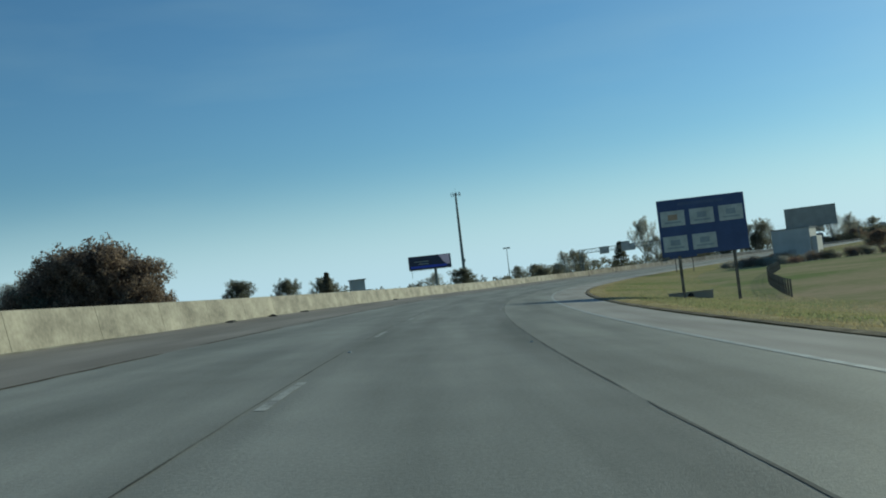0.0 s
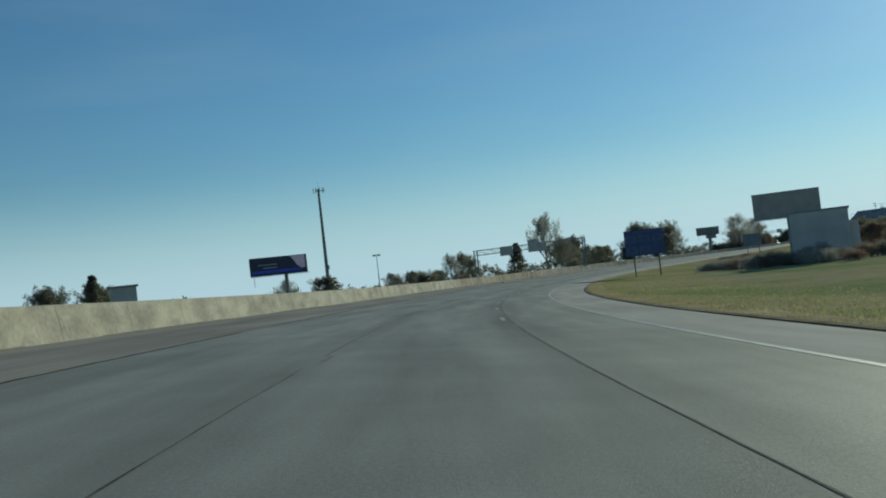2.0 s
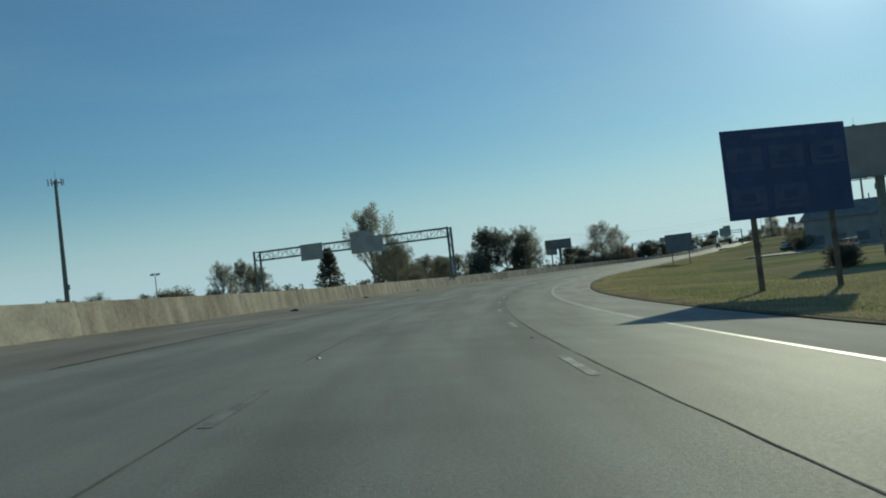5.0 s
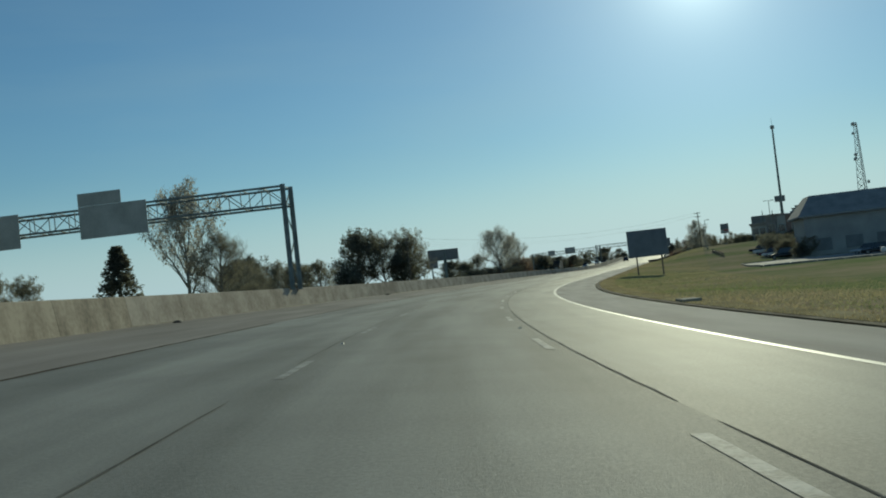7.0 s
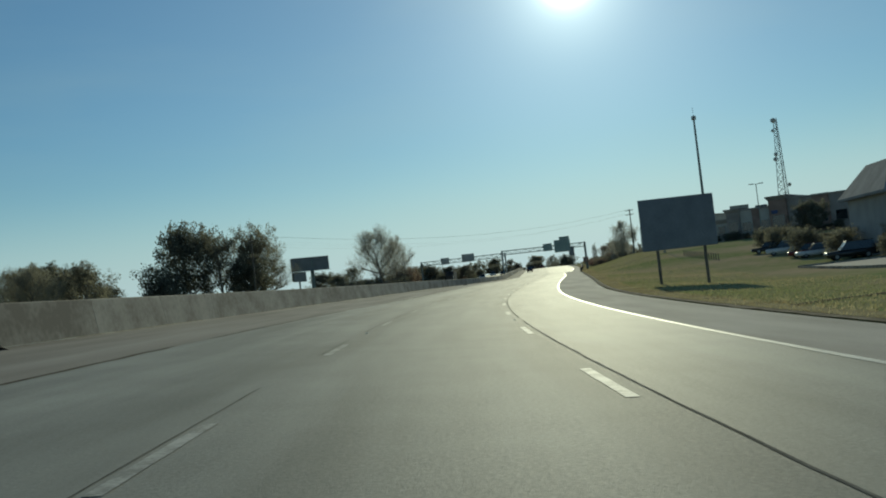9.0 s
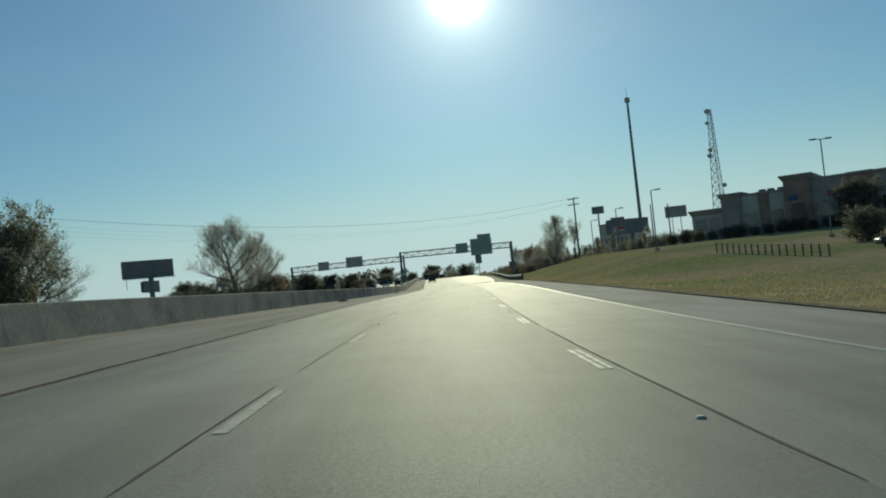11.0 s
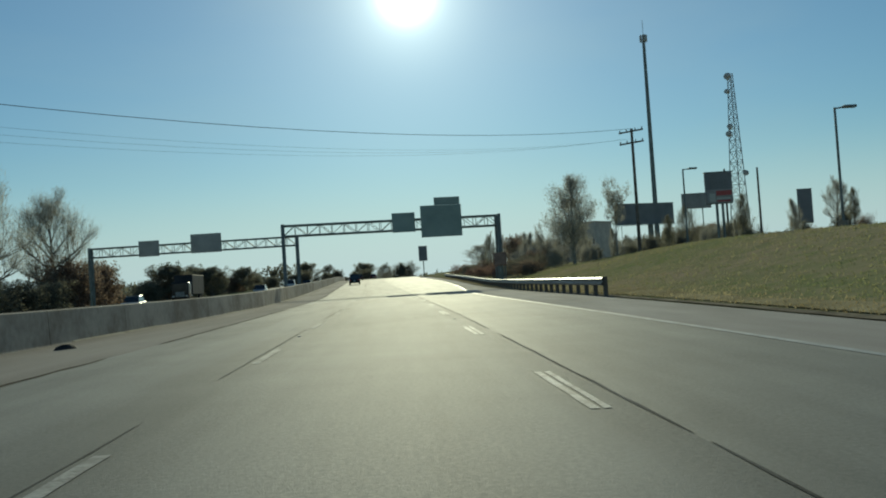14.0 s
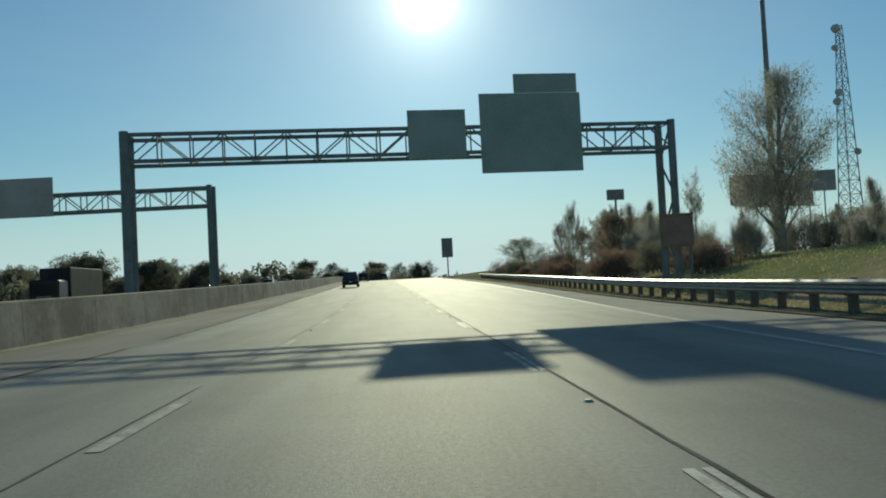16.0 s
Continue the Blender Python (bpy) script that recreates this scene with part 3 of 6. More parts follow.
sweep("sand_drift", 316, 340, 1, lambda q: [(barrier_d(q) + 0.08, 0.035), (barrier_d(q) + 0.2 + 0.04 * noise.noise((q * 0.7, 0, 4)), 0.03)], M["paint"], road, "narrow pale strip along the foot of the barrier")

road_far = tagged(thing("road_opposite", Matrix(), "grey asphalt carriageway for opposing traffic beyond the median barrier", "road", kind="structure"))
sweep("lane_surface", S0, S1, 6, lambda s: [(barrier_d(s) - 14.6, -0.44), (barrier_d(s) - 0.5, -0.25)], M["asphalt"], road_far)
sweep("edge_line", S0, S1, 6, lambda s: [(barrier_d(s) - 12.6, -0.40), (barrier_d(s) - 12.45, -0.40)], M["paint"], road_far)


# ---- median barrier, in cast lengths ----
barrier = thing("median_barrier", Matrix(), "long weathered concrete median barrier with stained face", "barrier", kind="structure")
BAR_H = lambda s: ip(s, (0, 120, 255, 330, 411, 440, 465, 500, 515, 545), (1.10, 1.14, 1.17, 1.2, 1.05, 0.92, 0.84, 0.82, 0.93, 1.15))


def barrier_profile(s):
    b, h = barrier_d(s), BAR_H(s)
    lean = 0.19 - 0.15 * smooth(s, 380, 470)
    return [(b + 0.02, 0.0), (b, 0.05), (b - lean, h - 0.03), (b - lean - 0.03, h), (b - 0.42, h), (b - 0.45, h - 0.03), (b - 0.64, 0.0)]


s = -48.0
while s < 760:
    step = 6.0 if s < 600 else 12.0
    sweep("barrier_length", s, s + step - 0.025, 3, barrier_profile, M["concrete"] if s < 205 else M["concrete_mid"] if s < 282 else M["concrete_stained"], barrier, closed=True, uv_z=True)
    s += step

# scraps of tyre and dirt on the median shoulder
for k, (s, off, w) in enumerate(((44, 0.35, 0.7), (52, 0.3, 0.5), (60, 0.3, 0.4), (94, 0.5, 0.8), (232, 2.3, 0.5), (262, 0.6, 0.4), (285, 0.7, 0.4), (335, 0.5, 0.5), (440, 1.2, 0.5), (478, 1.0, 0.4))):
    x, y, h = plan(s, barrier_d(s) + off)
    bm = bmesh.new()
    bmesh.ops.create_icosphere(bm, subdivisions=2, radius=0.5)
    for v in bm.verts:
        f = 1 + 0.5 * noise.noise(v.co * 3 + Vector((k, 0, 0)))
        v.co = Vector((v.co.x * w * f * 0.7, v.co.y * w * f * 1.4, max(-0.01, v.co.z * 0.22 * f)))
    t = part("tyre_scrap", bm, M["rubber"])
    t.matrix_world = Matrix.Translation((x, y, surface(s, barrier_d(s) + off) + 0.01)) @ Matrix.Rotation(h + k, 4, "Z")
    tagged(t, "torn black tyre scrap lying on the median shoulder", "road debris", "shoulder debris")


# ---- guardrail on the outer shoulder ----
def guardrail(s0, s1, d_of):
    g = thing("guardrail", Matrix(), "galvanised steel W-beam guardrail on timber posts", "guardrail")

    def beam(s):
        d = d_of(s)
        pts = [(0.0, 0.40), (-0.08, 0.45), (-0.08, 0.49), (-0.01, 0.535), (-0.01, 0.575), (-0.08, 0.62), (-0.08, 0.66), (0.0, 0.71)]
        return [(d + a, z) for a, z in pts] + [(d + a + 0.012, z) for a, z in pts[::-1]]
    sweep("beam", s0, s1, 3, beam, M["galvanised"], g, closed=True)
    posts = None
    n = int((s1 - s0) / 1.905)
    bm = bmesh.new()
    box(bm, 0.16, 0, 0.18, 0.15, 0.2, 1.10, 0.012)
    box(bm, 0.05, 0, 0.555, 0.11, 0.15, 0.34, 0.012)
    for i in range(n + 1):
        s = s0 + 0.3 + i * 1.905
        if posts is None:
            ob = part("post", bm, M["wood_post"], g)
            posts = ob.data
        else:
            ob = part_of("post", posts, None, g)
        x, y, h = plan(s, d_of(s))
        ob.matrix_world = Matrix.Translation((x, y, surface(s, d_of(s)))) @ Matrix.Rotation(h, 4, "Z")
    return g


guardrail(493.8, 650, lambda s: ip(s, (490, 520, 548, 590, 650), (7.7, 8.1, 9.3, 11.3, 13.5)))


# ---- sign gantries ----
def gantry(a, b, za, zb, z_top, truss, panels, label, depth=0.9, leg=0.16):
    """a, b: plan feet of the two supports; panels: (from, to, z0, z1, tab_from, tab_to, tab_z, material)."""
    a, b = Vector((*a, 0)), Vector((*b, 0))
    along = (b - a).normalized()
    across = Vector((-along.y, along.x, 0))      # towards the far side
    length = (b - a).length
    rot = Matrix((along, across, Vector((0, 0, 1)))).transposed().to_4x4()
    g = thing("sign_gantry", Matrix.Translation((a.x, a.y, za)) @ rot, label, "gantry", "overhead sign gantries")
    top, hd = z_top - za, depth / 2

    def r(name, p, q, rad, sides=6):
        return rod(name, p, q, rad, M["steel"], g, sides)
    for x, z0 in ((0.0, 0.0), (length, zb - za)):
        for y in (-hd, hd):
            r("post", (x, y, z0 - 0.3), (x, y, top + 0.12), leg, 8)
            part("base_plate", box_mesh(x, y, z0 + 0.03, leg * 3.2, leg * 3.2, 0.06, 0.01), M["steel"], g)
        nz = max(3, int((top - z0) / 1.35))
        for i in range(nz):
            zz0, zz1 = z0 + (top - z0) * i / nz, z0 + (top - z0) * (i + 1) / nz
            r("post_brace", (x, -hd if i % 2 else hd, zz0), (x, hd if i % 2 else -hd, zz1), 0.045, 5)
    for y in (-hd, hd):
        for z in (top, top - truss):
            r("chord", (0, y, z), (length, y, z), 0.075)
    n = int(length / (truss * 1.15))
    for i in range(n + 1):
        x = length * i / n
        for y in (-hd, hd):
            r("strut", (x, y, top - truss), (x, y, top), 0.035, 4)
            if i < n:
                x2 = length * (i + 1) / n
                r("diagonal", (x, y, top if i % 2 else top - truss), (x2, y, top - truss if i % 2 else top), 0.035, 4)
        for z in (top, top - truss):
            r("strut", (x, -hd, z), (x, hd, z), 0.03, 4)
    for u0, u1, z0, z1, t0, t1, tz, mat, side in panels:
        bm = bmesh.new()
        y = side * (hd + 0.22)
        box(bm, (u0 + u1) / 2, y, (z0 + z1) / 2 - za, u1 - u0, 0.06, z1 - z0, 0.012)
        sign = part("sign_panel", bm, mat, g)
        if tz:
            part("exit_tab", box_mesh((t0 + t1) / 2, y, (z1 + tz) / 2 - za + 0.01, t1 - t0, 0.05, tz - z1, 0.01), mat, sign)
        k = max(2, int((u1 - u0) / 1.1))
        for i in range(k):
            x = u0 + (u1 - u0) * (i + 0.5) / k
            part("bracket", box_mesh(x, side * (hd + 0.13), (z0 + z1) / 2 - za, 0.07, 0.10, (z1 - z0) * 0.98, 0.0), M["steel"], sign)
    return g


# over the opposing lanes, seen from behind
gantry((44.9, 316.0), (69.05, 300.5), -1.9, 0.05, 6.6, 1.2,
       [(7.2, 10.5, 4.5, 6.8, 0, 0, 0, M["sign_back"], -1), (14.75, 19.45, 4.6, 6.78, 14.75, 17.75, 7.65, M["sign_back"], -1)],
       "grey steel truss gantry with two large sign panels seen from behind", depth=2.0, leg=0.17)
# over the near lanes
gantry((225.5, 481.5), (242.3, 470.0), 0.55, -0.7, 6.2, 0.95,
       [(10.06, 12.23, 5.02, 6.83, 0, 0, 0, M["sign_green"], -1), (12.78, 16.68, 4.42, 7.4, 14.13, 16.58, 8.12, M["sign_green"], -1)],
       "grey steel truss gantry carrying two dark green guide signs", depth=1.3, leg=0.16)
# next over the opposing lanes
gantry((219.9, 509.3), (236.2, 494.0), -1.0, -0.4, 6.15, 0.95,
       [(5.4, 7.6, 4.95, 6.65, 0, 0, 0, M["sign_back"], -1), (11.0, 14.3, 5.0, 7.05, 0, 0, 0, M["sign_back"], -1)],
       "grey steel truss gantry over the opposing lanes with two sign backs", depth=0.9, leg=0.15)


# ---- equipment cabinet on posts beside the gantry support ----
def equipment_cabinet(x, y, z0, z1):
    gz = ground_at(x, y)
    g = thing("equipment_cabinet", Matrix.Translation((x, y, gz)) @ Matrix.Rotation(radians(-57), 4, "Z"), "rusty brown metal equipment cabinet on two posts by the gantry", "cabinet")
    part("body", box_mesh(0, 0, (z0 + z1) / 2 - gz, 1.2, 0.42, z1 - z0, 0.02), M["rust_panel"], g)
    part("door", box_mesh(0, -0.22, (z0 + z1) / 2 - gz, 1.08, 0.03, z1 - z0 - 0.12, 0.01), M["rust_panel"], g)
    part("rain_cap", box_mesh(0, 0, z1 - gz + 0.02, 1.28, 0.5, 0.05, 0.01), M["rust_panel"], g)
    for q in (-0.45, 0.45):
        rod("post", (q, 0.05, -0.3), (q, 0.05, z0 - gz + 0.05), 0.06, M["steel"], g, 8)
    return g


equipment_cabinet(241.2, 469.0, 1.37, 2.55)


# ---- advertising billboards on single columns ----
def billboard(pl, pr, z_top, height, label, face, foot=None, col=0.45, col_u=0.5, thick=0.9, extra=None, catwalk=True):
    a, b = Vector((*pl, 0)), Vector((*pr, 0))
    along = (b - a).normalized()
    out = Vector((along.y, -along.x, 0))         # towards the reader
    rot = Matrix((along, -out, Vector((0, 0, 1)))).transposed().to_4x4()
    w = (b - a).length
    c = a + along * w * col_u
    gz = ground_at(c.x, c.y) if foot is None else foot
    g = thing("billboard", Matrix.Translation((c.x, c.y, gz)) @ rot, label, "billboard", "advertising billboards")
    zt, x0 = z_top - gz, -w * col_u
    xc = x0 + w / 2
    part("face", box_mesh(xc, -thick / 2, zt - height / 2, w, 0.08, height, 0.015), face, g)
    part("rear_panel", box_mesh(xc, thick / 2, zt - height / 2, w * 0.99, 0.06, height * 0.96, 0.01), M["board_grey"], g, "plain grey rear panel")
    part("top_trim", box_mesh(xc, -thick / 2 - 0.01, zt + 0.06, w + 0.12, 0.14, 0.12, 0.01), M["steel"], g)
    part("bottom_trim", box_mesh(xc, -thick / 2 - 0.01, zt - height - 0.06, w + 0.12, 0.14, 0.12, 0.01), M["steel"], g)
    for k in range(5):
        x = x0 + w * (k + 0.5) / 5
        part("stringer", box_mesh(x, 0, zt - height / 2, 0.12, thick - 0.12, height * 0.9), M["steel"], g)
    rod("column", (0, 0, -0.4), (0, 0, zt - height * 0.15), col, M["steel"], g, 14)
    part("torsion_beam", box_mesh(xc, 0, zt - height * 0.75, w * 0.9, 0.35, 0.4, 0.03), M["steel"], g)
    if catwalk:
        rod("ladder", (x0 + 0.6, -thick / 2 - 0.5, zt - height - 0.2), (x0 + 0.6, -thick / 2 - 0.5, zt - height - 2.6), 0.06, M["steel"], g, 6)
        part("catwalk", box_mesh(xc, -thick / 2 - 0.55, zt - height - 0.25, w * 1.04, 0.7, 0.06), M["steel"], g)
        for k in range(4):
            x = x0 + w * (k + 0.5) / 4
            rod("lamp_arm", (x, -thick / 2 - 0.3, zt - height - 0.25), (x, -thick / 2 - 1.5, zt - height - 0.1), 0.03, M["steel"], g, 5)
            part("floodlight", box_mesh(x, -thick / 2 - 1.6, zt - height - 0.05, 0.4, 0.25, 0.18, 0.03), M["steel"], g)
    if extra:
        extra(g, x0, zt, w, height, -thick / 2 - 0.048)
    return g


def led_art(g, x0, zt, w, h, y):
    """A violet shape and a bright band on the screen."""
    pts = [(0.70, 1.0), (0.965, 1.0), (0.965, 0.28), (0.90, 0.25), (0.82, 0.45), (0.76, 0.78)]
    vs = [(x0 + w * u, y - 0.006, zt - h + h * v) for u, v in pts]
    part("screen_figure", (vs, [tuple(range(len(vs)))]), M["led_pink"], g, "pale pink shape on the screen")
    part("screen_band", box_mesh(x0 + w * 0.46, y - 0.004, zt - h * 0.80, w * 0.86, 0.006, h * 0.16), M["led_blue"], g, "bright blue band on the screen")
    for k, (u, v, l) in enumerate(((0.30, 0.40, 0.34), (0.34, 0.58, 0.25))):
        part("text_bar", box_mesh(x0 + w * u, y - 0.004, zt - h * v, w * l, 0.006, h * 0.06), M["plate_mark"], g, "unreadable lettering bar")


billboard((-11.4, 305.7), (2.0, 309.7), 10.2, 4.2, "dark blue digital billboard with a pink shape on one column", M["led_navy"], col_u=0.62, extra=led_art)
billboard((90.5, 253.4), (102.2, 248.7), 9.65, 5.0, "plain grey billboard on a single steel column", M["board_grey"], col_u=0.52)
billboard((206.6, 560.5), (218.5, 559.1), 12.55, 3.9, "dark billboard on a single column beyond the median", M["board_dark"], col_u=0.55, col=0.6)
billboard((320.0, 510.6), (331.6, 505.8), 12.4, 3.7, "long dark billboard above roadside bushes", M["board_dark"], col_u=0.6, col=0.5)


billboard((257.0, 665.6), (265.9, 671.8), 12.1, 3.9, "small far dark billboard beyond the median", M["board_dark"], col_u=0.5, col=0.35, catwalk=False)
billboard((463.0, 634.5), (467.2, 630.9), 28.9, 3.2, "small far dark billboard on a tall column", M["board_dark"], col_u=0.5, col=0.35, catwalk=False)


# ---- blue roadside service signs with logo plates ----
def service_sign(pl, pr, z0, z1, label, rows, blue="sign_blue"):
    a, b = Vector((*pl, 0)), Vector((*pr, 0))
    along = (b - a).normalized()
    rot = Matrix((along, Vector((-along.y, along.x, 0)), Vector((0, 0, 1)))).transposed().to_4x4()
    w, h = (b - a).length, z1 - z0
    c = (a + b) / 2
    gz = ground_at(c.x, c.y)
    g = thing("service_sign", Matrix.Translation((c.x, c.y, gz)) @ rot, label, "road sign", "blue service signs")
    zb, zt = z0 - gz, z1 - gz
    panel = part("panel", box_mesh(0, 0, (zb + zt) / 2, w, 0.07, h, 0.02), M[blue], g)
    part("text_bar", box_mesh(0, -0.045, zt - h * 0.09, w * 0.52, 0.012, h * 0.055), M["plate_backlit" if any(rows[0]) else blue], panel, "unreadable heading bar")
    n_bars = 6
    for k in range(n_bars):
        part("stiffener", box_mesh(0, 0.075, zb + h * (k + 0.5) / n_bars, w * 0.98, 0.06, 0.08), M["galvanised"], g)
    for x in (-w * 0.30, w * 0.33):
        bx = c + along * x
        pz = ground_at(bx.x, bx.y) - gz
        part("post", box_mesh(x, 0.18, (pz - 0.4 + zt - 0.2) / 2, 0.17, 0.22, zt - 0.2 - pz + 0.4, 0.01), M["wood_post"], g)
    cols = 3
    for r_i, row in enumerate(rows):
        for c_i, mat in enumerate(row):
            if mat is None:
                continue
            x = -w / 2 + w * (c_i + 0.5) / cols
            z = zt - h * (0.335 if r_i == 0 else 0.78)
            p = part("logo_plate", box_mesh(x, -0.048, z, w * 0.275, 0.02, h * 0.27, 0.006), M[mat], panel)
            part("logo_mark", box_mesh(x, -0.062, z + h * 0.02, w * 0.11, 0.008, h * 0.10, 0.003), M["sign_blue" if mat == "plate_backlit" else "mark_warm" if (r_i + c_i) % 3 == 0 else "plate_mark"], p, "plain colour mark")
            part("text_bar", box_mesh(x, -0.062, z - h * 0.07, w * 0.19, 0.008, h * 0.03), M["sign_blue" if mat == "plate_backlit" else "plate_mark"], p)
    return g


W_, Y_ = "plate_white", "plate_yellow"
service_sign((15.0, 66.4), (21.0, 66.2), 0.2, 4.13, "blue roadside service sign with five pale logo plates", [[W_, W_, W_], [W_, W_, None]])
# pale plates given the backlit shade as their colour here
service_sign((49.0, 210.2), (54.8, 209.4), 0.2, 4.0, "blue roadside service sign with logo plates on timber posts", [["plate_backlit"] * 3, ["plate_backlit"] * 2 + [None]])
# panel painted in the greyed backlit blue, plates left off
service_sign((129.8, 343.1), (134.2, 340.2), -0.1, 3.5, "blue service sign seen dark against the light", [[None, None, None], [None, None, None]], "sign_blue_backlit")


# ---- towers, masts and poles ----
def antenna_cluster(g, z, radius, n=9, size=1.6):
    for k in range(3):
        t0, t1 = 2 * math.pi * k / 3, 2 * math.pi * (k + 1) / 3
        rod("platform_rail", (radius * math.cos(t0), radius * math.sin(t0), z), (radius * math.cos(t1), radius * math.sin(t1), z), 0.09, M["steel"], g, 5)
        rod("platform_arm", (0, 0, z), (radius * math.cos(t0), radius * math.sin(t0), z), 0.08, M["steel"], g, 5)
    for k in range(n):
        t = 2 * math.pi * k / n
        part("antenna", box_mesh(radius * math.cos(t), radius * math.sin(t), z + 0.2, size * 0.16, size * 0.16, size, 0.04), M["siding"], g)


def monopole(x, y, top, r0, r1, label, cluster, foot=None, lower_box=None, size=2.2):
    gz = ground_at(x, y) if foot is None else foot
    g = thing("cell_tower", Matrix.Translation((x, y, gz)), label, "tower", "communication towers")
    h = top - gz
    rod("pole", (0, 0, -0.5), (0, 0, h), r0, M["steel"], g, 12, r1)
    antenna_cluster(g, h - 1.0, cluster, 9, size)
    rod("lightning_rod", (0, 0, h), (0, 0, h + 3), 0.05, M["steel"], g, 5)
    if lower_box:
        part("equipment_box", box_mesh(0.5, 0, lower_box - gz, 1.6, 1.4, 1.8, 0.05), M["steel"], g)
    return g


monopole(10.4, 537.2, 51.0, 1.0, 0.55, "tall grey monopole tower with an antenna crown", 2.6, lower_box=13)
monopole(342.7, 516.4, 48.4, 0.55, 0.30, "slender grey monopole tower with antennas at its top", 0.65, size=1.4)


def lattice_tower(x, y, top):
    gz = ground_at(x, y)
    g = thing("lattice_tower", Matrix.Translation((x, y, gz)) @ Matrix.Rotation(0.4, 4, "Z"), "galvanised three-legged lattice radio tower with dishes", "tower", "communication towers")
    h, n = top - gz, 16
    w0, w1 = 3.2, 0.75

    def leg(k, u):
        t = 2 * math.pi * k / 3
        w = w0 + (w1 - w0) * u
        return (w * math.cos(t), w * math.sin(t), h * u)
    for k in range(3):
        rod("leg", leg(k, 0), leg(k, 1), 0.15, M["galvanised"], g, 6, 0.09)
    for i in range(n):
        u0, u1 = i / n, (i + 1) / n
        for k in range(3):
            k2 = (k + 1) % 3
            rod("brace", leg(k, u0), leg(k2, u1), 0.07, M["galvanised"], g, 4)
            rod("brace", leg(k2, u0), leg(k, u1), 0.07, M["galvanised"], g, 4)
            rod("girt", leg(k, u1), leg(k2, u1), 0.06, M["galvanised"], g, 4)
    for u, t, rad in ((0.985, 2.6, 1.0), (0.90, 2.4, 0.7), (0.70, 2.7, 0.8), (0.66, 2.5, 0.9), (0.44, 5.4, 0.8)):
        px, py = (w0 + (w1 - w0) * u + 0.7) * math.cos(t), (w0 + (w1 - w0) * u + 0.7) * math.sin(t)
        bm = bmesh.new()
        bmesh.ops.create_cone(bm, cap_ends=True, segments=14, radius1=rad, radius2=rad * 0.8, depth=0.7,
                              matrix=Matrix.Translation((px, py, h * u)) @ Matrix.Rotation(t, 4, "Z") @ Matrix.Rotation(math.pi / 2, 4, "Y"))
        part("dish", bm, M["siding"], g, "round microwave dish")
    return g


lattice_tower(414.4, 535.7, 52.0)


def flood_mast(x, y, top):
    gz = ground_at(x, y)
    g = thing("light_mast", Matrix.Translation((x, y, gz)), "tall highway lighting mast with a ring of floodlights", "lamp post", "highway lights")
    h = top - gz
    rod("pole", (0, 0, -0.4), (0, 0, h), 0.4, M["steel"], g, 8, 0.2)
    for k in range(6):
        t = math.pi * k / 3
        rod("arm", (0, 0, h - 0.5), (2.2 * math.cos(t), 2.2 * math.sin(t), h - 0.8), 0.1, M["steel"], g, 5)
        part("floodlight", box_mesh(2.4 * math.cos(t), 2.4 * math.sin(t), h - 0.9, 0.9, 0.9, 1.2, 0.1), M["steel"], g)
    return g


flood_mast(51.6, 784.6, 25.8)


def lot_lamp(x, y, top, label, arms=1):
    gz = ground_at(x, y)
    hd = heading(near(x, y)[0])
    g = thing("lot_lamp", Matrix.Translation((x, y, gz)) @ Matrix.Rotation(hd, 4, "Z"), label, "lamp post", "car park lamps")
    h = top - gz
    rod("pole", (0, 0, 0.2), (0, 0, h), 0.075, M["steel"], g, 8, 0.06)
    rod("concrete_base", (0, 0, -0.3), (0, 0, 0.3), 0.25, M["concrete"], g, 12)
    for k in range(arms):
        q = 1 if k == 0 else -1
        rod("arm", (0, 0, h - 0.05), (q * 0.5, 0, h), 0.04, M["steel"], g, 6)
        part("lamp_head", box_mesh(q * 0.75, 0, h + 0.02, 0.65, 0.34, 0.13, 0.03), M["steel"], g)
    return g


lot_lamp(205.5, 410.7, 7.6, "dark car park lamp post with one head above the bank")
lot_lamp(220.7, 428.0, 7.4, "dark car park lamp post with one head above the bank")
lot_lamp(238.0, 447.0, 7.5, "dark car park lamp post with one head above the bank")
lot_lamp(205.4, 390.4, 9.6, "twin-headed dark car park lamp beside the shop", 2)


def utility_pole(x, y, top, label, arms=2):
    gz = ground_at(x, y)
    g = thing("utility_pole", Matrix.Translation((x, y, gz)) @ Matrix.Rotation(radians(88), 4, "Z"), label, "utility pole", "utility poles")
    h = top - gz
    rod("pole", (0, 0, -0.5), (0, 0, h), 0.16, M["wood_post"], g, 10, 0.11)
    for k in range(arms):
        z = h - 0.25 - 1.0 * k
        part("crossarm", box_mesh(0, 0.12, z, 2.5, 0.1, 0.13, 0.01), M["wood_post"], g)
        for x2 in (-1.15, -0.45, 0.45, 1.15):
            rod("insulator", (x2, 0.12, z + 0.05), (x2, 0.12, z + 0.25), 0.05, M["siding"], g, 6)
    return g


utility_pole(243.7, 455.1, 12.3, "weathered wooden utility pole with two crossarms")
utility_pole(145.2, 445.8, 11.3, "wooden utility pole beyond the median")
utility_pole(281.6, 463.0, 11.5, "bare wooden utility pole on the bank", 0)
utility_pole(281.8, 467.4, 11.9, "bare wooden utility pole on the bank", 0)


def power_line(a, b, sag, thick=0.005, label="thin black overhead power line across the highway"):
    a, b = Vector(a), Vector(b)
    pts = [a.lerp(b, i / 24) - Vector((0, 0, 4 * sag * (i / 24) * (1 - i / 24))) for i in range(25)]
    w = part("power_line", tube_data(pts, [thick] * 25, 5), M["wire"])
    return tagged(w, label, "cable", "overhead power lines")


